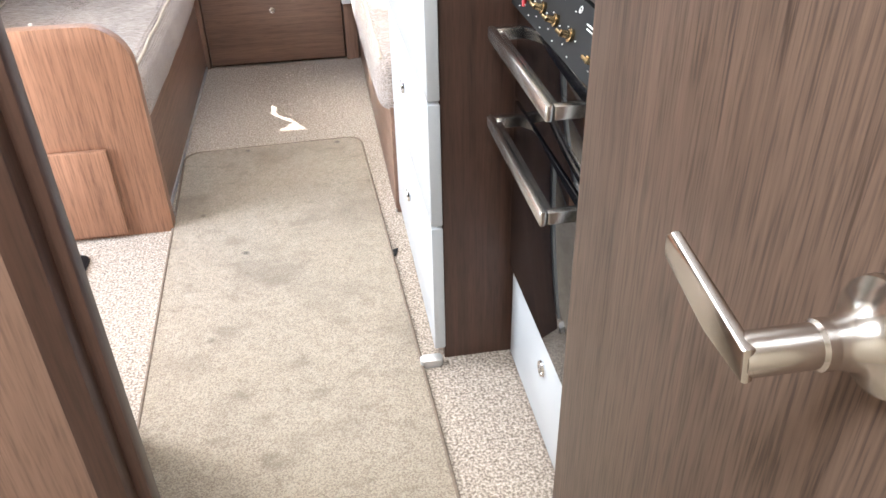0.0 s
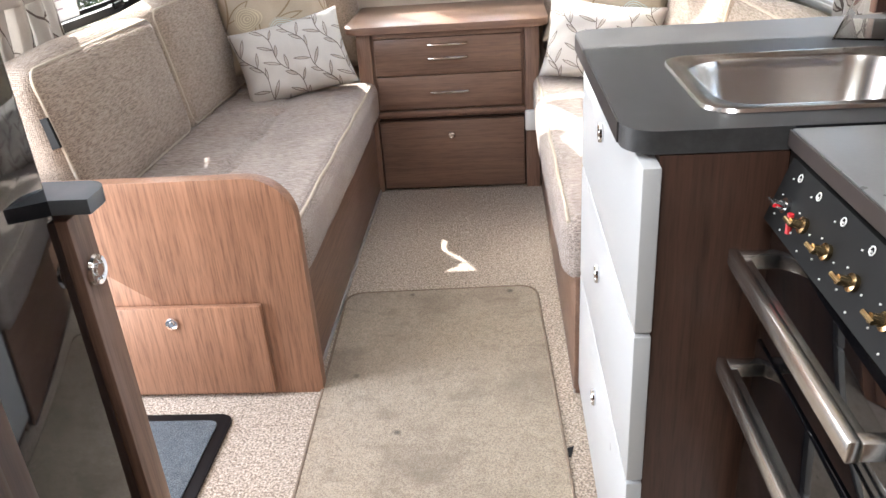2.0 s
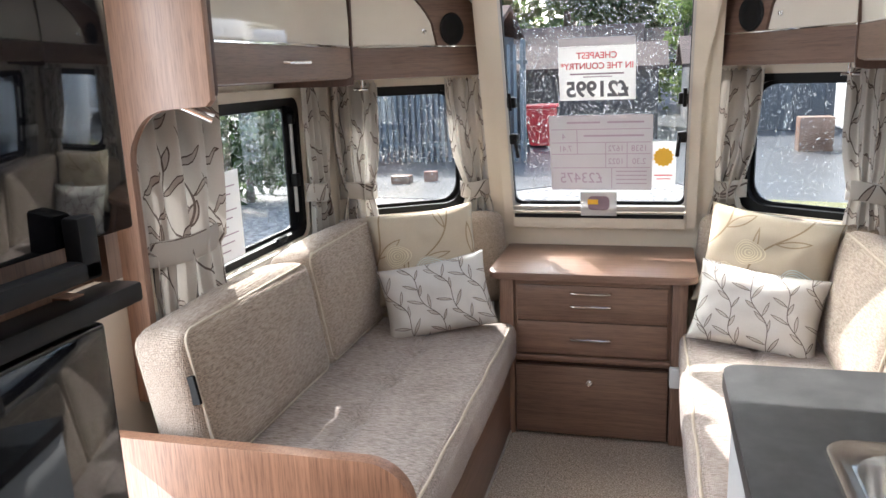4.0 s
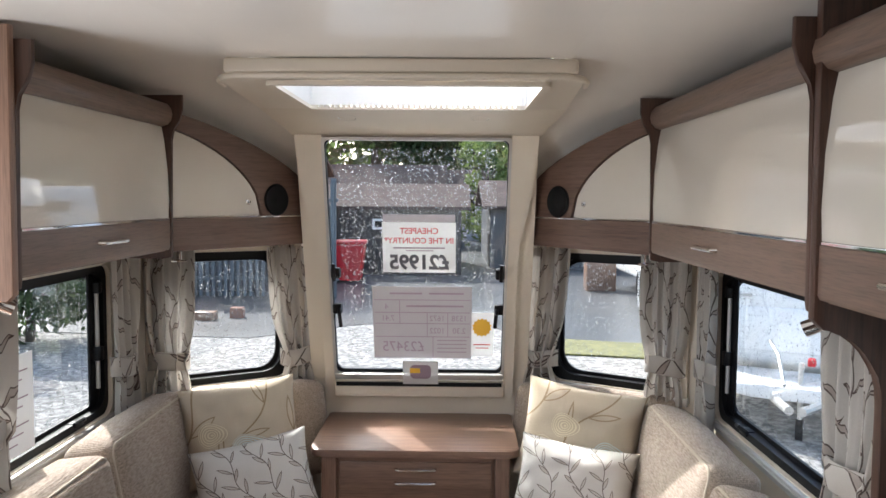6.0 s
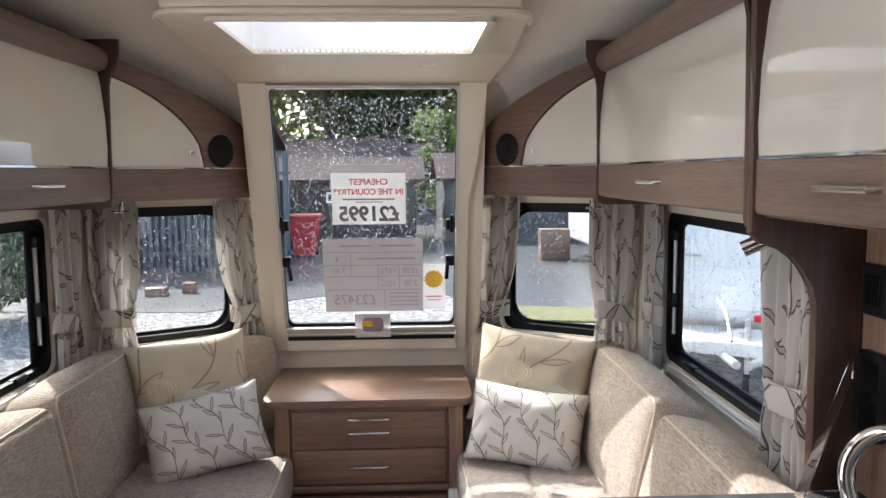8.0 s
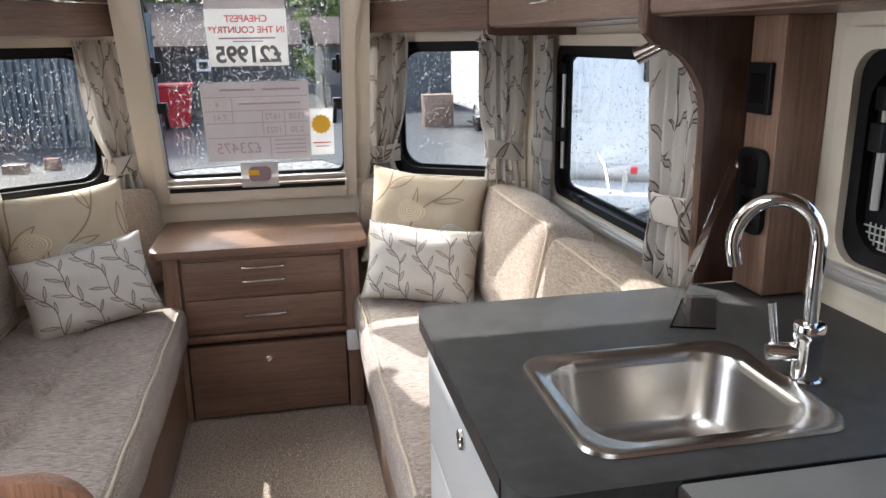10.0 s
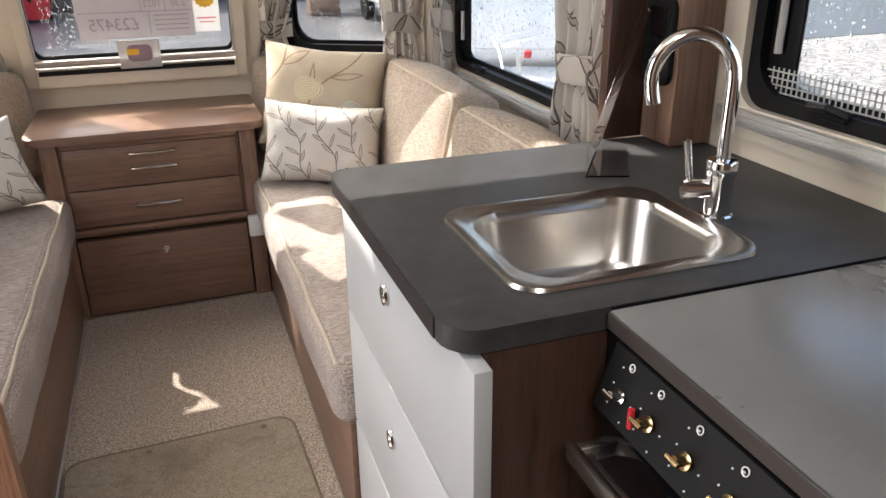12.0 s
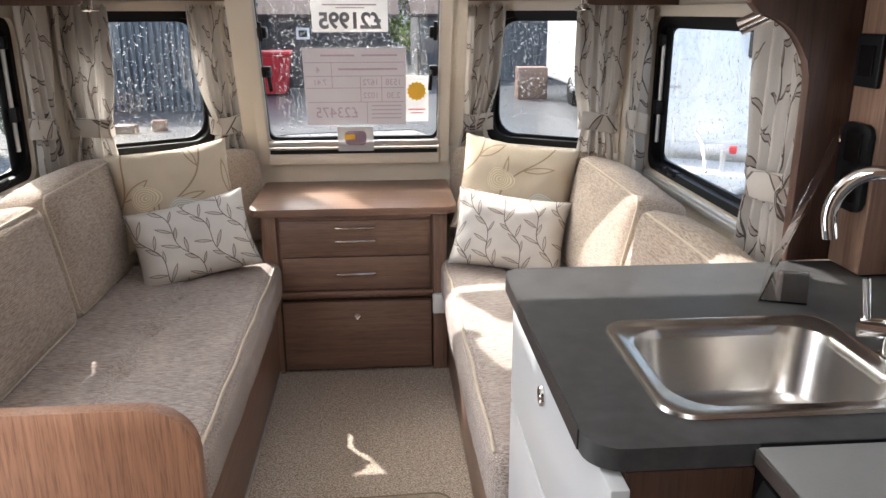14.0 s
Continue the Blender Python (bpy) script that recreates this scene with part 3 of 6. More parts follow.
for sx in (-0.24, 0.235):
    bm = bmesh.new()
    lathe(bm, [(0.0, 0.004), (0.03, 0.004), (0.033, 0.0), (0.034, 0.012), (0.024, 0.014), (0.022, 0.008), (0, 0.008)], (CX + sx, 3.56, 1.8975), (0, 0.2, 1))
    tagged(part("downlight", bm, CHROME, smooth=40), "small round chrome downlight set in the ivory hood", "downlight", group="hood downlights")

# rooflight
rl = thing("window_1", (CX, 3.2, 1.94), "clear rooflight with pleated ivory blind frame in the ceiling", "rooflight", kind="structure")
bm = bmesh.new()
ring(bm, rrect(SX0 - 0.015, SX1 + 0.015, 2.868, 3.465, 0.03), rrect(SX0 + 0.008, SX1 - 0.008, 2.89, 3.44, 0.02), "z", 1.9145, 1.9265)
part("window_frame", bm, TRIM, rl, smooth=30)
bm = bmesh.new()
ring(bm, rrect(SX0 - 0.012, SX1 + 0.012, 2.869, 3.46, 0.01), rrect(SX0 + 0.001, SX1 - 0.001, 2.884, 3.448, 0.01), "z", 1.9305, 2.05)
part("upstand", bm, WHITEP, rl)
bm = bmesh.new()
box(bm, SX0 - 0.03, SX1 + 0.03, 2.86, 3.48, 2.051, 2.057)
pane = part("pane", bm, GLASS, rl)
pane.visible_shadow = False
bm = bmesh.new()
for i in range(37):
    x = SX0 + 0.03 + i * 0.0185
    box(bm, x, x + 0.009, 3.436, 3.4395, 1.921, 1.929)
part("pleat_edge", bm, NICKEL, rl, "row of tiny blind pleats")


def caravan_window(name, at, way, half, z0, z1, label, stays=True, r=0.07, mesh_screen=False, depth=0.03):
    """A framed acrylic window: aluminium surround, black seal, pane, stays and catches. at: its middle in plan on the inner face; way: unit vector along the wall; inside is to the left of way."""
    w = thing(name, (*at, z0), label, "window", kind="structure")
    q = Matrix(((way[0], -way[1], 0, at[0]), (way[1], way[0], 0, at[1]), (0, 0, 1, 0), (0, 0, 0, 1)))

    def lay(nm, bm, mat, lab="", sm=30):
        bm.transform(q)
        return part(nm, bm, mat, w, lab, sm)
    zl = lambda o, rr: rrect(-half + o, half - o, z0 + o, z1 - o, max(0.004, rr))
    bm = bmesh.new()
    ring(bm, zl(-0.035, 0.03), zl(0.0, 0.05), "y", -0.001, 0.02)
    lay("window_frame", bm, TRIM)
    bm = bmesh.new()
    box(bm, -half - 0.04, half + 0.04, 0.002, 0.034, z0 - 0.036, z0 - 0.004, 0.004)
    box(bm, -half - 0.03, half + 0.03, 0.03, 0.038, z0 - 0.026, z0 - 0.014, 0.002)
    lay("window_sill", bm, ALU, "ribbed grey blind rail")
    bm = bmesh.new()
    ring(bm, zl(-0.002, 0.05), zl(0.026, r), "y", -depth, 0.004)
    lay("seal", bm, RUBBER, "black rubber seal")
    bm = bmesh.new()
    ring(bm, zl(0.024, r), zl(0.04, r), "y", -depth - 0.008, -depth + 0.004)
    lay("inner_rim", bm, RUBBER)
    bm = bmesh.new()
    prism(bm, zl(0.02, r), "y", -depth - 0.004, -depth - 0.001)
    p = lay("pane", bm, RAINY, "", None)
    p.visible_shadow = False
    if stays:
        for s in (-1, 1):
            bm = bmesh.new()
            box(bm, min(s * (half - 0.095), s * (half - 0.025)), max(s * (half - 0.095), s * (half - 0.025)), -depth + 0.0045, -0.014, z0 + 0.03, z1 - 0.03, 0.006)
            lay("side_rail", bm, RUBBER, "black moulded window edge")
            bm = bmesh.new()
            tube(bm, [(s * (half - 0.06), -0.004, z0 + 0.1), (s * (half - 0.06), -0.004, z1 - 0.09)], 0.0075)
            lay("stay", bm, ALU, "silver stay arm")
            bm = bmesh.new()
            box(bm, s * (half - 0.06) - 0.016, s * (half - 0.06) + 0.016, -0.016, 0.014, z0 + 0.2, z0 + 0.25, 0.004)
            box(bm, s * (half - 0.06) - 0.013, s * (half - 0.06) + 0.013, -0.014, 0.012, z1 - 0.1, z1 - 0.06, 0.004)
            lay("stay_joint", bm, BLACK)
        for x in (-half * 0.55, half * 0.55):
            bm = bmesh.new()
            box(bm, x - 0.03, x + 0.03, -0.02, 0.012, z0 + 0.012, z0 + 0.03, 0.004)
            tube(bm, [(x - 0.035, 0.008, z0 + 0.026), (x, 0.022, z0 + 0.036), (x + 0.045, 0.014, z0 + 0.03)], 0.008, 8)
            lay("catch", bm, BLACK)
    return w, q


sq = math.sqrt(0.65 ** 2 + 0.40 ** 2)
W1 = caravan_window("window_2", (XL, 3.03), (0, -1), 0.51, 0.83, 1.37, "rain-spotted caravan side window with black seal")
W2 = caravan_window("window_3", (XR, 2.995), (0, 1), 0.565, 0.83, 1.37, "rain-spotted caravan side window with black seal")
W3 = caravan_window("window_4", (XR, 1.525), (0, 1), 0.475, 1.0, 1.37, "kitchen window with fly screen and black seal")
dW = (0.65 / sq, 0.40 / sq)
W4 = caravan_window("window_5", (XL + dW[0] * 0.37, 3.72 + dW[1] * 0.37), (-dW[0], -dW[1]), 0.27, 0.85, 1.39, "small rain-spotted front corner window", False, 0.08)
W5 = caravan_window("window_6", (XR - dW[0] * 0.37, 3.72 + dW[1] * 0.37), (-dW[0], dW[1]), 0.27, 0.85, 1.39, "small rain-spotted front corner window", False, 0.08)

# tall front window
fw = thing("window_7", (CX, FRONT, 0.84), "tall front window beaded with rain, price cards taped inside", "window", kind="structure")
bm = bmesh.new()
ring(bm, rrect(CX - 0.3615, CX + 0.3615, 0.8395, 1.842, 0.012), rrect(CX - 0.352, CX + 0.352, 0.868, 1.832, 0.02), "y", 4.085, FRONT + 0.01)
part("seal", lean(bm), ALU, fw, "pale silver window seal", 30)
# black strip drawn in for the shadow below the rail
part("gap_strip", boxed(CX - 0.352, CX + 0.352, 4.024, 4.0285, 0.812, 0.829), RUBBER, fw, "black strip added as the shadow gap under the blind rail")
bm = bmesh.new()
box(bm, CX - 0.355, CX + 0.355, 4.06, 4.08, 0.842, 0.868, 0.004)
part("window_frame", lean(bm), ALU, fw, "silver blind rail", 30)
bm = bmesh.new()
ring(bm, rrect(CX - 0.355, CX + 0.355, 0.862, 1.836, 0.02), rrect(CX - 0.349, CX + 0.349, 0.882, 1.834, 0.03), "y", 4.1, FRONT + 0.004)
part("inner_rim", lean(bm), BLACK, fw, "", 30)
bm = bmesh.new()
prism(bm, rrect(CX - 0.353, CX + 0.353, 0.862, 1.836, 0.02), "y", FRONT + 0.006, FRONT + 0.01)
p = part("pane", lean(bm), RAINY, fw)
p.visible_shadow = False
for s in (-1, 1):
    for z in (1.16, 1.31):
        bm = bmesh.new()
        box(bm, CX + s * 0.33 - 0.018, CX + s * 0.33 + 0.018, 4.05, 4.1, z - 0.022, z + 0.022, 0.006)
        tube(bm, [(CX + s * 0.32, 4.05, z), (CX + s * 0.318, 4.03, z - 0.02), (CX + s * 0.315, 4.035, z - 0.075)], 0.008, 8) if z < 1.2 else tube(bm, [(CX + s * 0.335, 4.05, z - 0.03), (CX + s * 0.335, 4.04, z + 0.04)], 0.008, 8)
        part("catch", lean(bm), BLACK, fw, "", 40)

# partition and its open door by the rear
bm = bmesh.new()
box(bm, XL, -0.24, 0.86, 0.92, 0.0, 1.985)
box(bm, 0.345, XR, 0.86, 0.92, 0.0, 1.985)
box(bm, -0.24, 0.345, 0.86, 0.92, 1.93, 1.985)
tagged(part("wall_partition", bm, WOOD_V), "walnut laminate washroom partition with doorway", "partition", kind="structure")
bm = bmesh.new()
box(bm, -0.26, -0.225, 0.845, 0.935, 0.0, 1.93, 0.008)
box(bm, -0.235, -0.21, 0.87, 0.90, 0.0, 1.93, 0.006)
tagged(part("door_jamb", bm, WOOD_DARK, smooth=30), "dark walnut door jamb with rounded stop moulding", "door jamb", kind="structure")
door = thing("door_1", (0.33, 0.9, 0.01), "open walnut laminate washroom door with satin nickel lever", "door", kind="structure")
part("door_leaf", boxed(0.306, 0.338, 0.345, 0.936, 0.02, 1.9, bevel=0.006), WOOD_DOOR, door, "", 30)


def lever(parent, x, y, z):
    """A lever on a long round neck out of a flared rose."""
    bm = bmesh.new()
    lathe(bm, [(0.0, 0.0), (0.031, 0.0), (0.032, 0.003), (0.031, 0.008), (0.027, 0.011), (0.021, 0.014), (0.016, 0.02), (0.0135, 0.03), (0.013, 0.036), (0, 0.036)], (x, y, z), (-1, 0, 0), 40)
    part("rose", bm, NICKEL, parent, "flared satin nickel rose", 35)
    bm = bmesh.new()
    lathe(bm, [(0.0, 0.034), (0.0135, 0.034), (0.0135, 0.04), (0.0118, 0.042), (0.0118, 0.076), (0.0105, 0.08), (0.006, 0.08), (0.0055, 0.077), (0, 0.077)], (x, y, z), (-1, 0, 0), 28)
    part("spindle", bm, NICKEL, parent, "", 35)
    bm = bmesh.new()
    prism(bm, [(y - 0.011, z - 0.008), (y - 0.008, z + 0.01), (y + 0.03, z + 0.014), (y + 0.08, z + 0.022), (y + 0.086, z + 0.017), (y + 0.084, z + 0.004), (y + 0.03, z - 0.008)], "x", x - 0.083, x - 0.076, 0.002)
    part("lever", bm, NICKEL, parent, "flat satin nickel lever", 40)


lever(door, 0.306, 0.475, 0.905)

# ---- runner and mat ----
SKEW = Matrix.Translation((-0.157, 2.74, 0)) @ Matrix.Rotation(radians(2.1), 4, "Z") @ Matrix.Translation((0.155, -2.745, 0))
rug = thing("runner_rug", (-0.155, 1.65, 0), "worn fawn carpet runner with bound edges on the floor", "rug")
bm = bmesh.new()
prism(bm, rrect(-0.452, 0.142, 0.553, 2.742, 0.05), "z", 0.001, 0.0085, 0.002)
bm.transform(SKEW)
part("carpet_face", bm, RUG, rug, "", 40)
bm = bmesh.new()
edge = rrect(-0.455, 0.145, 0.55, 2.745, 0.05)
tube(bm, [(x, y, 0.006) for x, y in edge] + [(edge[0][0], edge[0][1], 0.006)], 0.0045, 8)
bm.transform(SKEW)
part("binding", bm, BIND, rug, "stitched brown edge binding", 40)
mat = thing("doormat", (-0.95, 1.75, 0), "blue-grey doormat with black rubber border by the entrance", "doormat")
bm = bmesh.new()
prism(bm, rrect(-1.2, -0.645, 1.615, 2.13, 0.03), "z", 0.001, 0.008, 0.002)
part("border", bm, RUBBER, mat, "black rubber border", 40)
bm = bmesh.new()
prism(bm, rrect(-1.17, -0.675, 1.645, 2.10, 0.02), "z", 0.0085, 0.012, 0.001)
part("mat_surface", bm, MATM, mat)

# ---- chest of drawers under the front window ----
def knob(parent, at, axis, r=0.013):
    bm = bmesh.new()
    lathe(bm, [(0, 0), (r, 0), (r * 1.1, 0.003), (r, 0.007), (r * 0.75, 0.006), (r * 0.7, 0.003), (r * 0.45, 0.003), (r * 0.4, 0.008), (0, 0.008)], at, axis, 20)
    return part("catch_button", bm, CHROME, parent, "round chrome push catch", 40)


chest = thing("chest_of_drawers", (CX, 3.85, 0), "walnut front chest with drawers and pull-out flap", "chest")
part("stile", boxed(-0.50, -0.445, 3.605, 4.07, 0.0, 0.655, bevel=0.004), WOOD_V, chest, "", 30)
part("stile", boxed(0.15, 0.205, 3.605, 4.07, 0.0, 0.655, bevel=0.004), WOOD_V, chest, "", 30)
part("upper_carcass", boxed(-0.444, 0.149, 3.625, 4.07, 0.31, 0.655), WOOD_V, chest)
part("ledge", boxed(-0.444, 0.149, 3.596, 3.62, 0.327, 0.345, bevel=0.003), WOOD_X, chest, "", 30)
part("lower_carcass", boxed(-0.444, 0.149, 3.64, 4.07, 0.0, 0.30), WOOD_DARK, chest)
bm = bmesh.new()
prism(bm, rrect(-0.54, 0.24, 3.57, 4.07, (0.01, 0.01, 0.05, 0.05)), "z", 0.656, 0.684, 0.005)
part("top", bm, WOOD_X, chest, "", 40)
for z0, z1, hs in ((0.487, 0.63, (0.605, 0.553)), (0.352, 0.483, (0.42,))):
    bm = boxed(-0.432, 0.137, 3.604, 3.622, z0, z1, bevel=0.004)
    dr = part("drawer", bm, WOOD_X, chest, "", 30)
    for hz in hs:
        bm = bmesh.new()
        tube(bm, [(-0.222, 3.602, hz), (-0.22, 3.588, hz), (-0.20, 3.582, hz), (-0.095, 3.582, hz), (-0.075, 3.588, hz), (-0.073, 3.602, hz)], 0.005, 8)
        part("handle", bm, NICKEL, dr, "slim satin metal handle", 40)
part("slide_out_flap", boxed(-0.432, 0.137, 3.598, 3.622, 0.633, 0.65, bevel=0.003), WOOD_X, chest, "", 30)
fl = part("flap", boxed(-0.44, 0.143, 3.608, 3.63, 0.012, 0.298, bevel=0.004), WOOD_X, chest, "", 30)
knob(fl, (-0.15, 3.608, 0.238), (0, -1, 0))
bm = boxed(0.146, 0.205, 3.575, 3.603, 0.25, 0.33, bevel=0.006)
tagged(part("tube_heater_vent", bm, WHITEP, smooth=30), "small white plastic vent at the chest's side", "vent")

# ---- sofas ----
def sofa(name, flip, y0, y1, label):
    """A bench seat with wooden front along a side wall; flip mirrors it to the other side."""
    f = (lambda x: mirror(x) + 0.055) if flip else (lambda x: x)
    s = thing(name, (f(-0.9), (y0 + y1) / 2, 0), label, "sofa")

    def b2(x0, x1, *r):
        a, b = sorted((f(x0), f(x1)))
        return (a, b, *r)
    bm = bmesh.new()
    box(bm, *b2(-0.485, -0.465, y0, 3.70, 0.0, 0.33), bevel=0.003)
    box(bm, *b2(-1.25, -0.50, y0, 4.0, 0.28, 0.31))
    box(bm, *b2(-0.49, -0.47, y1 - 0.9, y1 - 0.45, 0.07, 0.25), bevel=0.002)
    part("base", bm, WOOD_Y, s, "walnut front board", 30)
    half = (0.42, (3.63 - y0) / 2, 0.082)
    c = (f(-0.435 - 0.42), (3.63 + y0) / 2, 0.39)
    bm = soft_box(half, 0.045, 72, 0.012, 0.004, 3 if flip else 1)
    for v in bm.verts:
        if v.co.z > 0.05:
            for bx in (-0.18, 0.12):
                for k in range(5):
                    by = -half[1] + (k + 0.5) * half[1] * 2 / 5
                    d2 = (v.co.x - bx) ** 2 + (v.co.y - by) ** 2
                    v.co.z -= 0.017 * math.exp(-d2 / 0.0012)
            for k in range(5):
                by = -half[1] + (k + 0.5) * half[1] * 2 / 5
                if -0.2 < v.co.x < 0.14:
                    v.co.z -= 0.013 * math.exp(-((v.co.y - by) / 0.016) ** 2)
            for bx in (-0.18, 0.12):
                v.co.z -= 0.012 * math.exp(-((v.co.x - bx) / 0.014) ** 2)
    bm.transform(Matrix.Translation(c))
    cu = part("seat_cushion", bm, FAB_SEAT, s, "", 60)
    bm = bmesh.new()
    xx = f(-0.450)
    tube(bm, [(xx, y0 + 0.03, 0.462)] + [(xx + 0.002 * math.sin(i * 1.3), y0 + 0.06 + i * (3.56 - y0) / 20, 0.4655 + 0.001 * math.sin(i * 2.1)) for i in range(20)] + [(f(-0.5), 3.615, 0.46)], 0.0045, 8)
    part("piping", bm, PIPE, cu, "corded edge", 40)
    # end bolster in the front corner
    bm = soft_box((0.33, 0.065, 0.195), 0.045, 10, 0.012, 0.004, 9)
    bm.transform(Matrix.Translation((f(-0.86) - (0.04 if flip else 0), 3.87, 0.645)) @ Euler((radians(-8), 0, radians(-24 if flip else 24))).to_matrix().to_4x4())
    part("corner_bolster", bm, FAB_BACK, s, "", 60)
    return s


sofa_l = sofa("sofa", False, 2.265, 3.6, "taupe woven bench sofa with walnut base along window wall")
sofa_r = sofa("sofa", True, 2.20, 3.6, "taupe woven bench sofa with sunlit seat beside kitchen unit")
bm = bmesh.new()
prism(bm, rrect(-1.255, -0.435, 0.0, 0.6, (0.11, 0.0001, 0.0001, 0.0001), 8), "y", 2.225, 2.262, 0.004)
endp = thing("sofa_end_panel", (-0.85, 2.24, 0), "walnut sofa end panel with rounded corner and storage hatch", "end panel")
part("panel", bm, WOOD_END_LIT, endp, "", 40)
hp = part("hatch", boxed(-1.03, -0.555, 2.205, 2.224, 0.015, 0.275, bevel=0.004), WOOD_END_LIT, endp, "", 30)
knob(hp, (-0.785, 2.205, 0.232), (0, -1, 0), 0.015)


def back_cushion(x, y, z, half, tilt, seed, label, tag=False):
    c = thing("back_cushion", (x, y, z - half[2]), label, "sofa cushion", group="back cushions")
    q = Matrix.Translation((x, y, z)) @ Euler((0, radians(tilt), 0)).to_matrix().to_4x4()
    bm = soft_box(half, 0.04, 14, 0.022, 0.007, seed)
    bm.transform(q)
    part("cushion_body", bm, FAB_BACK, c, "", 60)
    s = 1 if x < CX else -1
    hx, hy, hz = half
    for k in (1, -1):
        bm = bmesh.new()
        px = k * s * (hx - 0.012)
        loop = [(px, v, w) for v, w in rrect(-hy + 0.012, hy - 0.012, -hz + 0.012, hz - 0.012, 0.035, 6)]
        tube(bm, [q @ Vector(p) for p in loop + loop[:1]], 0.0045, 6, False)
        part("piping", bm, PIPE, c, "corded seam", 40)
    if tag:
        bm = bmesh.new()
        box(bm, hx - 0.03, hx - 0.004, -hy - 0.008, -hy + 0.002, 0.0, 0.075, 0.001)
        bm.transform(q)
        part("fabric_tag", bm, ENAMEL, c, "small black woven label")
    return c


back_cushion(-1.075, 2.665, 0.655, (0.085, 0.36, 0.195), -10, 1, "beige slub back cushion with black fabric tag, sunlit top", True)
back_cushion(-1.075, 3.365, 0.665, (0.085, 0.33, 0.20), -10, 5, "beige slub back cushion against the window wall")
back_cushion(mirror(-1.06), 3.27, 0.655, (0.085, 0.36, 0.20), 12, 7, "beige slub back cushion partly in sunlight")
back_cushion(mirror(-1.055), 2.56, 0.635, (0.085, 0.335, 0.195), 14, 11, "beige slub back cushion beside the worktop")


def scatter(at, rot, w, h, t, mat, seed, label):
    bm = pillow(w, h, t, seed)
    bm.transform(Matrix.Translation(at) @ Euler([radians(a) for a in rot]).to_matrix().to_4x4())
    tagged(part("scatter_cushion", bm, mat, smooth=80), label, "cushion", group="scatter cushions")


scatter((-0.80, 3.62, 0.735), (-16, -5, 20), 0.43, 0.37, 0.14, GOLD, 1, "straw-gold scatter cushion with drawn leaves and rings")
scatter((-0.715, 3.47, 0.605), (-20, -9, 20), 0.42, 0.29, 0.15, LEAFY, 2, "off-white scatter cushion with taupe willow leaves, tilted")
scatter((0.47, 3.62, 0.735), (-16, 8, -12), 0.45, 0.37, 0.14, GOLD, 3, "straw-gold scatter cushion with drawn leaves and rings")
scatter((0.425, 3.47, 0.605), (-20, 7, -12), 0.42, 0.29, 0.15, LEAFY, 4, "off-white scatter cushion with taupe willow leaves")

# ---- bulkheads at the end of the lounge, with curved openings ----
def bulkhead(name, flip, y, edge, label):
    f = (lambda x: mirror(x)) if flip else (lambda x: x)
    pts = [(XL + 0.001, 0.601 if not flip else 0.901), (edge, 0.601 if not flip else 0.901), (edge, 1.24)]
    for i in range(1, 9):
        a = radians(180 - 90 * i / 8)
        pts.append((edge + 0.11 + 0.11 * math.cos(a), 1.24 + 0.14 * math.sin(a)))
    pts += [(-0.97, 1.385), (-0.955, 1.40), (-0.95, 1.975), (XL + 0.001, 1.975)]
    bm = bmesh.new()
    prism(bm, [(f(x), z) for x, z in pts], "y", y, y + 0.025, 0.003)
    # the east panel's shade is painted in by giving it the dark walnut
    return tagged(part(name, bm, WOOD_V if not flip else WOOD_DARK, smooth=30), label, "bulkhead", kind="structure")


bulkhead("bulkhead_west", False, 2.42, -1.2, "walnut bulkhead panel with curved cut-out, lit from the entrance")
bulkhead("bulkhead_east", True, 2.192, -1.085, "walnut bulkhead panel with curved cut-out, shade put into its dark colour")
bm = boxed(0.862, XR - 0.001, 2.085, 2.19, 0.903, 1.43, bevel=0.004)
tagged(part("socket_pillar", bm, WOOD_V, smooth=30), "walnut pillar with black sockets rising from the worktop", "pillar", kind="structure")
sw = thing("switch_panel", (0.86, 2.18, 1.25), "black light switch panel on the walnut pillar", "switch")
part("plate", boxed(0.852, 0.861, 2.105, 2.18, 1.25, 1.345, bevel=0.003), BLACK, sw)
part("rocker", boxed(0.848, 0.852, 2.12, 2.165, 1.27, 1.325, bevel=0.003), BLACKGLOSS, sw)
so = thing("socket_panel", (0.86, 2.17, 1.03), "tall black mains socket plate on the walnut pillar", "socket")
bm = bmesh.new()
prism(bm, rrect(2.095, 2.185, 1.02, 1.185, 0.02), "x", 0.850, 0.861, 0.003)
part("plate", bm, BLACK, so, "", 40)
for z in (1.065, 1.14):
    part("outlet", boxed(0.846, 0.850, 2.115, 2.165, z - 0.028, z + 0.028, bevel=0.004), BLACKGLOSS, so)

# ---- kitchen ----
kt = thing("kitchen_worktop", (0.6, 1.85, 0.87), "charcoal laminate kitchen worktop with rounded corners and sink cut-out", "worktop")
SK = (0.31, 0.682, 1.586, 1.9)


def with_hole(bm, outer, hole, z0, z1):
    """A slab with an outline of rounded-rectangle points and a hole with the same count."""
    ring(bm, outer, hole, "z", z0, z1)


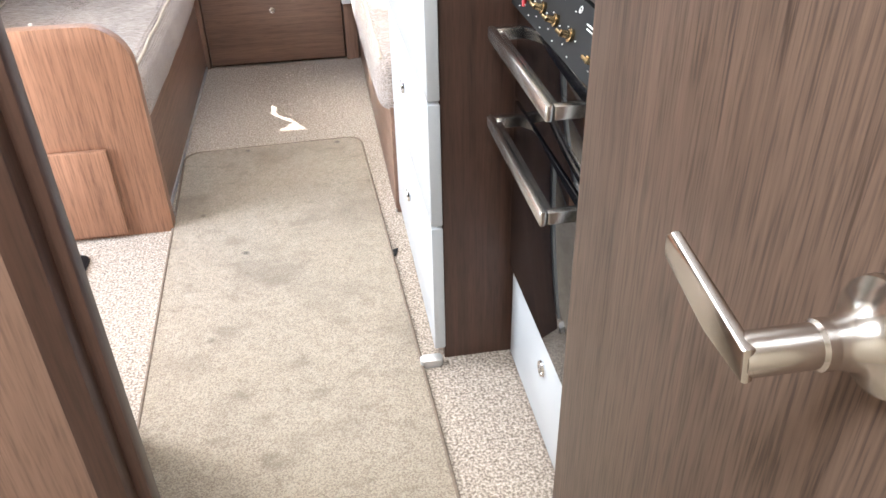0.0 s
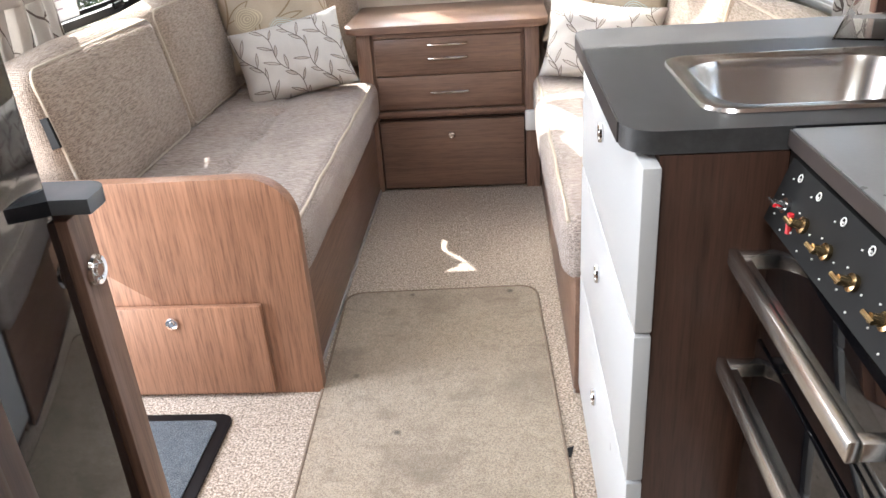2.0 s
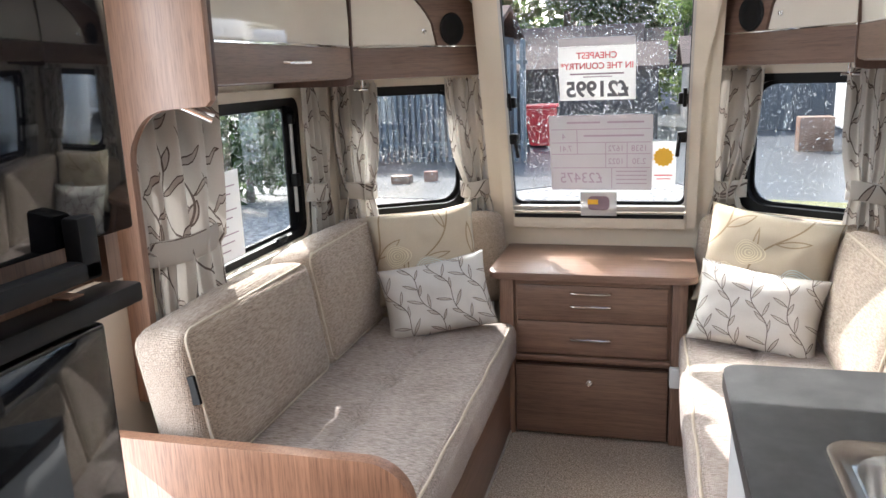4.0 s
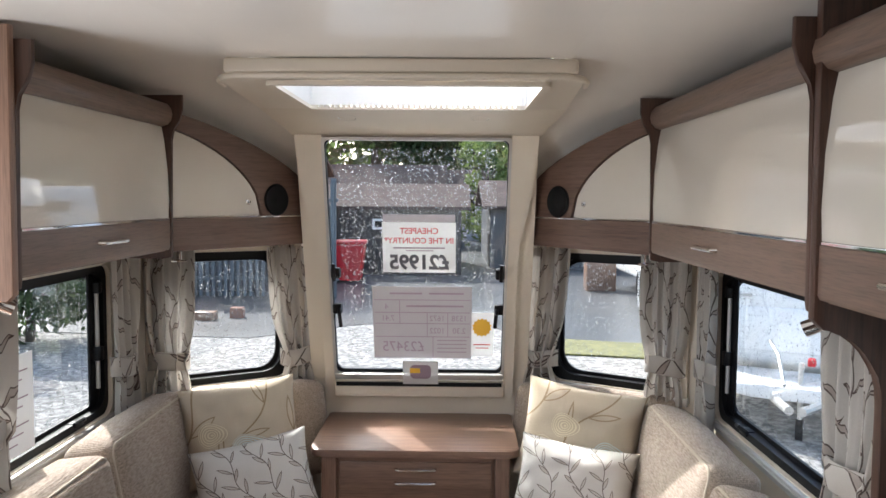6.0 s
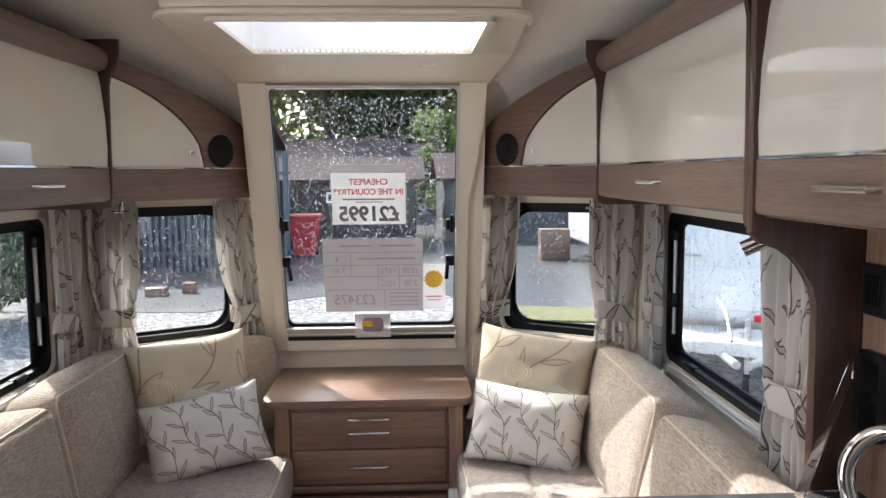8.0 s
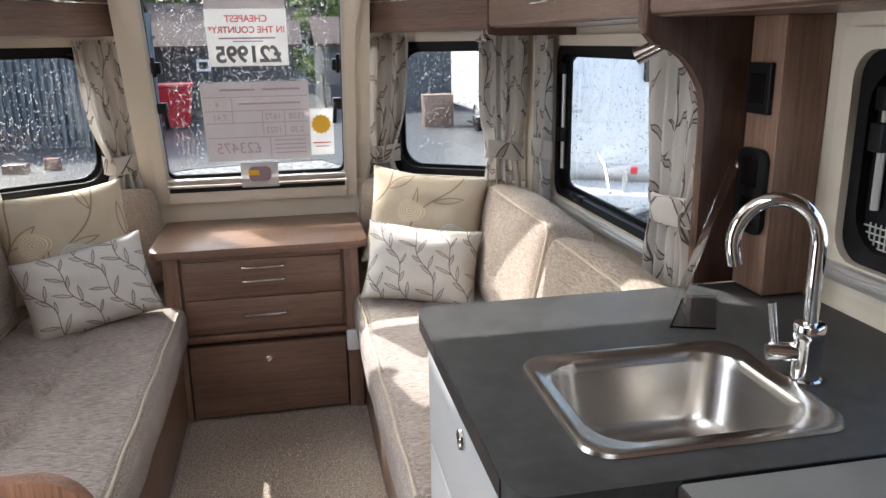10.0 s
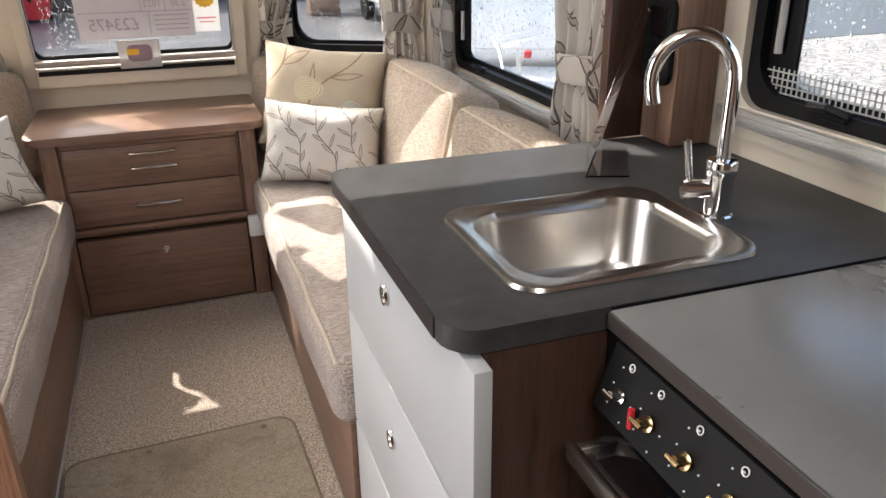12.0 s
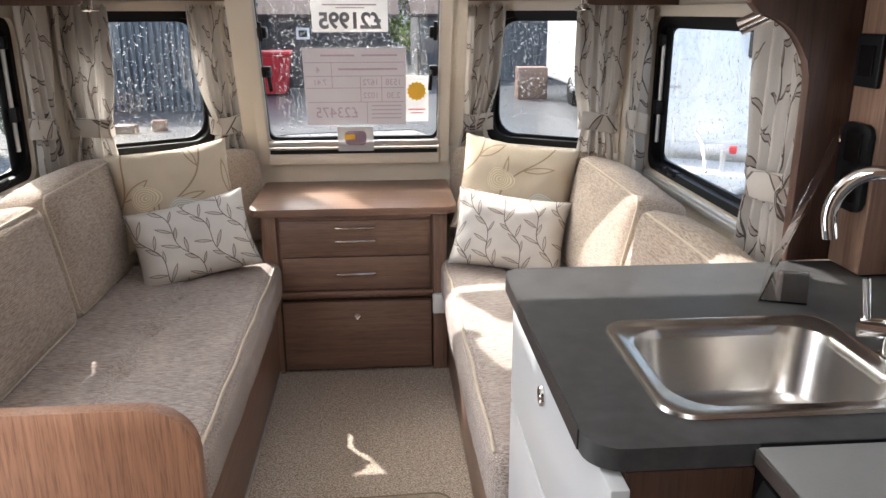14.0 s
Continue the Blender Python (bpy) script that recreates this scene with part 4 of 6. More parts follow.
bm = bmesh.new()
with_hole(bm, rrect(0.199, XR - 0.002, 1.53, 2.19, (0.0001, 0.035, 0.045, 0.0001), 6), rrect(SK[0] + 0.02, SK[1] - 0.02, SK[2] + 0.02, SK[3] - 0.02, 0.05, 6), 0.87, 0.9)
part("slab", bm, WORKTOP, kt, "", 40)
part("edge_band", boxed(0.1968, 0.1988, 1.58, 2.145, 0.8712, 0.8988), plain("dark worktop edging", (0.03, 0.026, 0.025), 0.4), kt, "dark front edging")
part("seam_strip", boxed(0.401, XR - 0.004, 1.5262, 1.529, 0.8705, 0.9012), BLACK, kt, "thin black joint")
hob = thing("hob_lid", (0.65, 1.2, 0.885), "charcoal hob cover flush with the worktop over the cooker", "hob lid")
part("lid", boxed(0.395, XR - 0.003, 0.93, 1.524, 0.878, 0.9, bevel=0.004), LIDM, hob, "", 30)
part("edge_strip", boxed(0.3915, 0.3948, 0.935, 1.52, 0.8785, 0.899, bevel=0.0008), plain("dark brown lid edging", (0.05, 0.04, 0.036), 0.35), hob, "dark brown front edging")
for y in (1.0, 1.46):
    bm = bmesh.new()
    tube(bm, [(XR - 0.012, y - 0.03, 0.901), (XR - 0.012, y + 0.03, 0.901)], 0.006, 12)
    part("hinge", bm, BLACK, hob, "black hinge barrel", 40)

unit = thing("drawer_unit", (0.4, 1.86, 0), "kitchen drawer unit with white fronts and dark walnut side", "drawer unit")
bm = bmesh.new()
box(bm, 0.243, 0.4, 1.53, 1.552, 0.0, 0.868)
part("side_panel", bm, WOOD_DARK, unit)
bm = bmesh.new()
box(bm, 0.243, XR - 0.004, 2.168, 2.188, 0.0, 0.868)
part("back_panel", bm, WOOD_V, unit)
bm = bmesh.new()
box(bm, 0.25, 0.9, 1.553, 2.167, 0.05, 0.66)
box(bm, 0.245, 0.265, 1.553, 2.167, 0.66, 0.868)
box(bm, 0.255, 0.9, 1.553, 2.165, 0.0, 0.05)
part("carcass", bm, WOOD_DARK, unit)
for z0, z1, kz in ((0.624, 0.862, 0.79), (0.362, 0.618, 0.52), (0.05, 0.356, 0.24)):
    d = part("drawer", boxed(0.218, 0.242, 1.505, 2.175, z0, z1, bevel=0.003), DRAWER, unit, "satin white drawer front", 30)
    knob(d, (0.218, 1.87, kz), (-1, 0, 0), 0.016)

# sink
sink = thing("kitchen_sink", (0.49, 1.745, 0.78), "brushed steel inset sink bowl with rolled rim", "sink")
bm = bmesh.new()
n = 9
loops = []
for o, r, z in ((0.0, 0.045, 0.901), (0.002, 0.045, 0.906), (0.012, 0.045, 0.907), (0.018, 0.05, 0.904), (0.026, 0.055, 0.904), (0.032, 0.06, 0.901), (0.036, 0.06, 0.885), (0.046, 0.06, 0.80), (0.062, 0.055, 0.778), (0.085, 0.045, 0.772)):
    loops.append([bm.verts.new((x, y, z)) for x, y in rrect(SK[0] + o, SK[1] - o, SK[2] + o, SK[3] - o, r, n)])
for a, b in zip(loops, loops[1:]):
    for k in range(len(a)):
        j = (k + 1) % len(a)
        bm.faces.new((a[k], a[j], b[j], b[k]))
bm.faces.new(loops[-1])
part("bowl", bm, STEEL, sink, "", 50)
bm = bmesh.new()
lathe(bm, [(0, 0.0), (0.02, 0.0), (0.032, 0.002), (0.034, 0.0), (0.034, 0.003), (0, 0.003)], (0.49, 1.745, 0.7725), (0, 0, 1))
part("waste", bm, CHROME, sink, "chrome waste fitting", 40)

# tap
tap = thing("kitchen_tap", (0.70, 1.735, 0.9), "polished chrome swan-neck mixer tap", "tap")
TX, TY = 0.705, 1.735
bm = bmesh.new()
lathe(bm, [(0, 0.0), (0.025, 0.0), (0.025, 0.005), (0.021, 0.007), (0.021, 0.065), (0.0225, 0.067), (0.0225, 0.088), (0.021, 0.09), (0.012, 0.092), (0, 0.092)], (TX, TY, 0.9), (0, 0, 1), 32)
part("body", bm, CHROME, tap, "", 40)
bm = bmesh.new()
dx, dy = -0.92, 0.38
path = [(TX, TY, 0.985), (TX, TY, 1.108)]
R = 0.058
for i in range(17):
    a = math.pi - math.pi * 1.08 * i / 16
    k = R + R * math.cos(a)
    path.append((TX + dx * k, TY + dy * k, 1.108 + R * 1.1 * math.sin(a)))
path.append((path[-1][0] - 0.004 * dx, path[-1][1] - 0.004 * dy, path[-1][2] - 0.018))
tube(bm, path, 0.0105, 16)
part("spout", bm, CHROME, tap, "", 40)
bm = bmesh.new()
tube(bm, [(TX, TY, 0.945), (TX - 0.052, TY + 0.02, 0.945)], 0.015, 20)
part("valve", bm, CHROME, tap, "", 40)
bm = bmesh.new()
tube(bm, [(TX - 0.042, TY + 0.016, 0.955), (TX - 0.052, TY + 0.02, 1.02)], [0.005, 0.0065], 12)
part("lever", bm, CHROME, tap, "", 40)

# acrylic card stand leaning on the worktop
st = thing("acrylic_stand", (0.68, 2.05, 0.9), "clear acrylic leaflet stand with bent foot on the worktop", "leaflet stand")
A, B = Vector((0.612, 1.972, 0.903)), Vector((0.704, 2.128, 0.903))
up = Vector((0.122, 0.03, 0.272))
bm = bmesh.new()


def sheet(bm, p, u, v, t):
    nrm = u.cross(v).normalized() * t
    vs = [p, p + u, p + u + v, p + v]
    lo, hi = [bm.verts.new(q) for q in vs], [bm.verts.new(q + nrm) for q in vs]
    bm.faces.new(lo)
    bm.faces.new(hi[::-1])
    for i in range(4):
        bm.faces.new((lo[i], lo[(i + 1) % 4], hi[(i + 1) % 4], hi[i]))


sheet(bm, A, B - A, up, 0.003)
part("panel", bm, GLASS, st)
bm = bmesh.new()
sheet(bm, A + Vector((0.003, 0, 0)), Vector((0.07, -0.027, 0)), B - A, 0.003)
part("foot", bm, GLASS, st)

# cooker
ck = thing("cooker", (0.6, 1.24, 0.25), "black built-in gas cooker with grill, oven and brass knobs", "cooker")
part("body", boxed(0.40, 0.9, 1.045, 1.50, 0.255, 0.872), BLACK, ck)
part("side_filler", boxed(0.40, 0.42, 1.50, 1.528, 0.0, 0.872), BLACK, ck)
bm = bmesh.new()
prism(bm, [(0.40, 0.79), (0.366, 0.795), (0.392, 0.872), (0.40, 0.872)], "y", 1.048, 1.498, 0.002)
part("control_panel", bm, ENAMEL, ck, "black sloping control panel with white markings", 30)
cn = Vector((-0.948, 0, 0.32)).normalized()


def on_panel(y, k):
    return Vector((0.366 + 0.026 * k, y, 0.795 + 0.077 * k))


for i, y in enumerate((1.455, 1.40, 1.335, 1.27, 1.20, 1.09)):
    bm = bmesh.new()
    lathe(bm, [(0, 0), (0.009, 0), (0.0095, 0.005), (0.006, 0.006), (0.005, 0.018), (0, 0.018)], on_panel(y, 0.42), cn, 18)
    kb = part("control_knob", bm, BRASS if i else CHROME, ck, "brass control knob" if i else "steel switch", 40)
    bm = bmesh.new()
    p = on_panel(y, 0.42) + cn * 0.018
    tube(bm, [p - Vector((0.001, 0.009, 0.0)), p + Vector((-0.002, 0.009, 0.001))], 0.0028, 8)
    part("grip", bm, BRASS if i else CHROME, kb, "", 40)
    for dy, k, a, b in ((0.0, 0.86, 0.009, 0.005), (0.014, 0.78, 0.004, 0.003), (-0.012, 0.1, 0.004, 0.003), (0.018, 0.2, 0.003, 0.003), (0.02, 0.5, 0.003, 0.003), (-0.02, 0.4, 0.003, 0.003)):
        q = on_panel(y + dy, k) + cn * 0.0015
        bm = bmesh.new()
        up = Vector((0.32, 0, 0.948))
        if a > 0.008:
            tube(bm, [q + Vector((0, math.cos(s * 0.7854) * 0.0045, 0)) + up * math.sin(s * 0.7854) * 0.0045 for s in range(9)], 0.0008, 5)
            tube(bm, [q - up * 0.001, q + Vector((0, 0.003, 0)) - up * 0.002], 0.0013, 5)
        else:
            tube(bm, [q - up * 0.0008, q + up * 0.0008], b * 0.36, 7)
        part("marking", bm, WHITEP, ck, "white printed symbol")
bm = bmesh.new()
q = on_panel(1.425, 0.3) + cn * 0.004
tube(bm, [q - Vector((0.0, 0, 0.012)), q + Vector((0, 0, 0.012))], 0.004, 8)
part("ignition_button", bm, RED, ck, "red ignition button", 40)
q = on_panel(1.145, 0.75) + cn * 0.0015
for k in range(3):
    bm = bmesh.new()
    tube(bm, [q + Vector((0, -0.018, -0.006 * k)), q + Vector((0, 0.018, -0.006 * k))], 0.0012, 6)
    part("label_line", bm, WHITEP, ck, "white printed line")
for nm, z0, z1, zh in (("grill_door", 0.625, 0.786, 0.752), ("oven_door", 0.258, 0.618, 0.592)):
    dr = part(nm, boxed(0.378, 0.40, 1.048, 1.498, z0, z1, bevel=0.003), BLACKGLOSS, ck, "black glass door", 30)
    bm = bmesh.new()
    box(bm, 0.322, 0.334, 1.12, 1.478, zh - 0.012, zh + 0.012, 0.003)
    part("handle", bm, STEEL, dr, "brushed steel bar handle", 30)
    bm = bmesh.new()
    for y in (1.128, 1.468):
        box(bm, 0.334, 0.379, y - 0.008, y + 0.008, zh - 0.01, zh + 0.01, 0.002)
    box(bm, 0.334, 0.344, 1.136, 1.46, zh - 0.01, zh + 0.006)
    part("handle_mount", bm, STEEL, dr, "", 30)
lk = thing("pan_drawer", (0.6, 1.25, 0), "white pan drawer below the cooker with chrome catch", "drawer")
d = part("drawer", boxed(0.384, 0.404, 1.045, 1.49, 0.03, 0.245, bevel=0.003), DRAWER, lk, "", 30)
knob(d, (0.384, 1.25, 0.19), (-1, 0, 0), 0.015)
part("carcass", boxed(0.405, 0.9, 1.045, 1.52, 0.0, 0.25), WOOD_DARK, lk)
tagged(part("filler_strip", boxed(0.372, 0.9, 1.0, 1.04, 0.0, 0.86, bevel=0.003), DRAWER, smooth=30), "narrow white filler panel beside the cooker", "panel")

# ---- fridge and oven tower opposite the cooker ----
FX = -0.455
tw = thing("fridge_tower", (-0.86, 1.1, 0), "tall unit with gloss black fridge door and black microwave", "fridge tower")
bm = bmesh.new()
box(bm, XL + 0.002, FX - 0.02, 0.925, 0.945, 0.0, 1.98)
box(bm, XL + 0.002, FX - 0.02, 1.352, 1.372, 0.0, 1.25)
box(bm, XL + 0.002, FX - 0.02, 1.412, 1.432, 1.25, 1.98)
box(bm, XL + 0.002, FX - 0.04, 0.945, 1.412, 1.25, 1.98)
box(bm, XL + 0.002, FX - 0.04, 0.945, 1.352, 0.05, 1.25)
part("carcass", bm, WOOD_V, tw)
fd = part("fridge_door", boxed(FX - 0.038, FX, 0.948, 1.374, 0.02, 1.222, bevel=0.006, seg=3), BLACKGLOSS, tw, "gloss black fridge door", 30)
part("door_trim", boxed(FX - 0.04, FX + 0.004, 0.948, 1.431, 1.226, 1.248, bevel=0.004), BLACK, tw, "", 30)
mw = part("microwave_door", boxed(FX - 0.03, FX + 0.004, 0.952, 1.43, 1.305, 1.72, bevel=0.004), BLACKGLOSS, tw, "black glass microwave door", 30)
bm = bmesh.new()
box(bm, FX + 0.006, FX + 0.026, 0.955, 1.35, 1.275, 1.295, 0.004)
box(bm, FX + 0.006, FX + 0.026, 1.325, 1.35, 1.275, 1.335, 0.004)
part("handle", bm, BLACK, mw, "dark grey pull bar", 30)

# worktop ledge between fridge and entrance
lg = thing("side_cupboard", (-0.85, 1.35, 0), "narrow walnut cupboard by the entrance, sky reflection painted on its top", "cupboard")
bm = bmesh.new()
prism(bm, rrect(XL + 0.003, -0.412, 1.374, 1.435, (0.03, 0.0001, 0.0001, 0.0001)), "z", 0.884, 0.902, 0.003)
part("top", bm, LEDGE, lg, "laminate top, sky reflection put into its grey", 40)
part("body", boxed(XL + 0.003, -0.475, 1.375, 1.427, 0.0, 0.8835), WOOD_V, lg)
d = part("cupboard_door", boxed(-0.474, -0.445, 1.377, 1.425, 0.02, 0.875, bevel=0.003), WOOD_V, lg, "", 30)
knob(d, (-0.445, 1.402, 0.80), (1, 0, 0), 0.018)

# ---- overhead lockers ----
def lockers(name, flip, cuts, label):
    f = (lambda x: mirror(x)) if not flip else (lambda x: x)
    X = 0.65

    def b2(bm, x0, x1, *r, **k):
        a, b = sorted((f(x0), f(x1)))
        return box(bm, a, b, *r, **k)
    for y0, y1 in zip(cuts, cuts[1:]):
        lk = thing(name, (f(0.8), (y0 + y1) / 2, 1.43), label, "locker", group="overhead lockers")
        bm = bmesh.new()
        b2(bm, X + 0.02, XR - 0.002, y0 + 0.002, y1 - 0.002, 1.43, 1.46)
        b2(bm, X + 0.02, XR - 0.002, y0 + 0.002, y1 - 0.002, 1.86, 1.9)
        b2(bm, XR - 0.02, XR - 0.002, y0 + 0.002, y1 - 0.002, 1.46, 1.86)
        part("carcass", bm, WOOD_LOCK, lk)
        bm = bmesh.new()
        pts = [(X + 0.02, 1.432), (X + 0.004, 1.436), (X, 1.445), (X, 1.535), (X + 0.018, 1.54)]
        prism(bm, [(f(x), z) for x, z in pts], "y", y0 + 0.012, y1 - 0.012)
        rail = part("lower_rail", bm, WOOD_LOCK, lk, "grey-brown walnut rail", 50)
        bm = bmesh.new()
        pts = [(X + 0.004, 1.543), (X + 0.001, 1.6), (X + 0.004, 1.7), (X + 0.014, 1.8), (X + 0.022, 1.845), (X + 0.04, 1.845), (X + 0.03, 1.78), (X + 0.022, 1.7), (X + 0.02, 1.543)]
        prism(bm, [(f(x), z) for x, z in pts], "y", y0 + 0.013, y1 - 0.013)
        part("locker_door", bm, GLOSS, lk, "gloss ivory door", 50)
        bm = bmesh.new()
        b2(bm, X - 0.001, X + 0.012, y0 + 0.013, y1 - 0.013, 1.536, 1.5425, bevel=0.001)
        part("trim_strip", bm, CHROME, lk, "thin chrome strip")
        bm = bmesh.new()
        yc = (y0 + y1) / 2
        tube(bm, [(f(X + 0.004), yc - 0.075, 1.488), (f(X - 0.014), yc - 0.07, 1.488), (f(X - 0.016), yc + 0.07, 1.488), (f(X + 0.004), yc + 0.075, 1.488)], 0.0055, 8)
        part("handle", bm, NICKEL, lk, "slim satin metal handle", 40)
        bm = bmesh.new()
        pts = [(X + 0.035 * math.cos(radians(a)) + 0.02, 1.885 + 0.04 * math.sin(radians(a))) for a in range(60, 301, 30)]
        prism(bm, [(f(x), z) for x, z in pts + [(X + 0.06, 1.84), (X + 0.06, 1.93)]], "y", y0 + 0.012, y1 - 0.012)
        part("cornice", bm, WOOD_LOCK, lk, "rounded walnut cornice", 50)
    for y in cuts:
        pts = [(X - 0.003, 1.425), (X - 0.004, 1.80), (X - 0.01, 1.83), (X - 0.035, 1.865), (X - 0.045, 1.90), (X - 0.045, 1.95), (XR - 0.002, 1.95), (XR - 0.002, 1.405), (X + 0.03, 1.405), (X, 1.41)]
        bm = bmesh.new()
        prism(bm, [(f(x), z) for x, z in pts], "y", y - 0.008, y + 0.008, 0.003)
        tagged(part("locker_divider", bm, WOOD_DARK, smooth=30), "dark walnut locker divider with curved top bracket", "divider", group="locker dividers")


lockers("overhead_locker", True, [0.935, 1.55, 2.23, 3.385], "gloss ivory overhead locker with walnut rail and cornice")
lockers("overhead_locker", False, [2.456, 3.365], "gloss ivory overhead locker with walnut rail and cornice")


def corner_unit(flip):
    """The speaker cabinet in the front corner: an arched walnut fascia with an ivory door, set across the corner."""
    f = (lambda x: mirror(x)) if not flip else (lambda x: x)
    a, b = Vector((0.66, 3.40, 0)), Vector((0.262, 3.97, 0))
    d = (b - a)
    L = d.length
    d.normalize()
    nrm = Vector((d.y, -d.x, 0)) * 1
    nrm = -nrm if nrm.y > 0 else nrm

    def place(bm):
        for v in bm.verts:
            s, o, z = v.co
            p = a + d * s + nrm * o
            v.co = (f(p.x), p.y, z)
        return bm
    u = thing("corner_locker", (f(0.5), 3.7, 1.43), "corner locker with arched walnut fascia, ivory door and speaker", "locker", group="corner lockers")
    bm = bmesh.new()
    box(bm, 0.0, L, -0.03, 0.0, 1.425, 1.54, 0.004)
    box(bm, 0.0, L, -0.2, -0.03, 1.43, 1.45)
    part("lower_rail", place(bm), WOOD_DIAG[0 if flip else 1], u, "", 30)
    outer = [(s * L, 1.542 + 0.357 * math.sqrt(max(0, 1 - s ** 1.2))) for s in [i / 16 for i in range(17)]]
    inner = [(s * L * 0.565, 1.542 + 0.3 * math.sqrt(max(0, 1 - s ** 1.3))) for s in [i / 16 for i in range(17)]]
    bm = bmesh.new()
    prism(bm, outer + inner[::-1], "y", -0.02, 0.004)
    part("fascia", place(bm), WOOD_DIAG[0 if flip else 1], u, "arched walnut fascia", 40)
    bm = bmesh.new()
    prism(bm, [(0.004, 1.544)] + [(x - 0.003, z - 0.003) for x, z in inner[:-1]] + [(0.565 * L - 0.006, 1.544)], "y", -0.02, -0.004)
    dr = part("locker_door", place(bm), GLOSS, u, "gloss ivory quarter-round door", 40)
    bm = bmesh.new()
    lathe(bm, [(0, 0), (0.011, 0), (0.011, 0.004), (0.006, 0.006), (0.005, 0.003), (0, 0.003)], (0.475 * L, -0.004, 1.595), (0, 1, 0), 16)
    part("catch_button", place(bm), CHROME, dr, "small chrome catch", 40)
    bm = bmesh.new()
    lathe(bm, [(0, 0), (0.06, 0), (0.062, 0.004), (0.056, 0.009), (0.049, 0.004), (0.022, 0.002), (0.0, 0.007)], (0.665 * L, 0.004, 1.603), (0, 1, 0), 32)
    part("speaker", place(bm), ENAMEL, u, "round black loudspeaker", 40)
    bm = bmesh.new()
    box(bm, 0.01, L - 0.01, -0.008, 0.006, 1.536, 1.5415, 0.001)
    part("trim_strip", place(bm), CHROME, u, "thin chrome strip")


corner_unit(True)
corner_unit(False)

# ---- curtains ----
def curtain(p0, p1, z0, z1, folds, tie, pinch, lean, seed, label, inward, band=True):
    c = thing("curtain", (p0[0], p0[1], z0), label, "curtain", group="leaf-print curtains")
    bm = bmesh.new()
    drape(bm, p0, p1, z0, z1, folds - 0.6, 0.022, tie, pinch, lean, seed=seed, inward=inward)
    ob = part("drop", bm, DRAPE, c)
    for q in ob.data.polygons:
        q.use_smooth = True
    if band:
        d = (Vector(p1) - Vector(p0))
        mid = Vector(p0) + d * (0.5 + lean)
        nn = Vector(inward)
        bm = bmesh.new()
        uvl = bm.loops.layers.uv.verify()
        hw = d.length * pinch * 0.5 + 0.012
        d.normalize()
        rows = []
        for k in range(25):
            t = math.pi * k / 24
            p = mid - d * hw * math.cos(t) + nn * (0.004 + 0.05 * math.sin(t))
            rows.append([bm.verts.new((p.x, p.y, tie + dz + 0.006 * math.sin(2 * t + seed))) for dz in (-0.036, -0.03, 0.03, 0.036)])
            for o, s in ((0, -0.006), (3, -0.006)):
                rows[-1][o].co += Vector((nn.x, nn.y, 0)) * s
        for k in range(24):
            for j in range(3):
                fc = bm.faces.new((rows[k][j], rows[k + 1][j], rows[k + 1][j + 1], rows[k][j + 1]))
                for l, (aa, bb) in zip(fc.loops, ((k, j), (k + 1, j), (k + 1, j + 1), (k, j + 1))):
                    l[uvl].uv = (bb * 0.03 + seed * 0.3, aa * 0.009)
        ob = part("tieback", bm, DRAPE, c)
        for q in ob.data.polygons:
            q.use_smooth = True
    return c


T = 1.41
LAB = "cream curtain printed with brown willow leaves, tied back"
curtain((XL + 0.085, 2.75), (XL + 0.02, 2.448), 0.72, T, 5, 1.0, 0.92, 0.0, 1, LAB, (1, 0))
curtain((XL + 0.04, 3.64), (XL + 0.04, 3.46), 0.74, T, 4, 1.0, 0.7, 0.0, 2, LAB, (1, 0))
curtain((XR - 0.055, 2.64), (XR - 0.055, 2.36), 0.72, T, 5, 0.99, 0.75, 0.0, 3, LAB, (-1, 0))
curtain((XR - 0.04, 3.65), (XR - 0.04, 3.46), 0.74, T, 4, 1.0, 0.7, 0.0, 4, LAB, (-1, 0))
for s in (-1, 1):
    fx = (lambda x: x) if s < 0 else mirror
    pa = lambda k: (fx(XL + dW[0] * k), 3.72 + dW[1] * k - 0.03)
    inw = (0.524 * -s, -0.85)
    curtain(pa(0.07), pa(0.26), 0.82, T, 4, 0.97, 0.72, 0.0, 5 - s, LAB, inw)
    curtain(pa(0.55), pa(0.74), 0.82, T, 4, 0.94, 0.62, 0.22, 8 - s, LAB, inw)

# ---- rooflights behind the walker ----
for nm, y0, y1 in (("window_8", 0.98, 1.62), ("window_9", -0.17, 0.37)):
    w = thing(nm, (CX, (y0 + y1) / 2, 1.985), "square rooflight with white frame in the ceiling", "rooflight", kind="structure")
    bm = bmesh.new()
    ring(bm, rrect(-0.59, 0.28, y0 + 0.005, y1 - 0.005, 0.004), rrect(-0.5, 0.19, y0 + 0.03, y1 - 0.03, 0.03), "z", 1.975, 2.06)
    part("window_frame", bm, WHITEP, w, "", 30)
    part("pane", boxed(-0.62, 0.31, y0 - 0.02, y1 + 0.02, 2.062, 2.068), WHITEP, w, "frosted white dome")

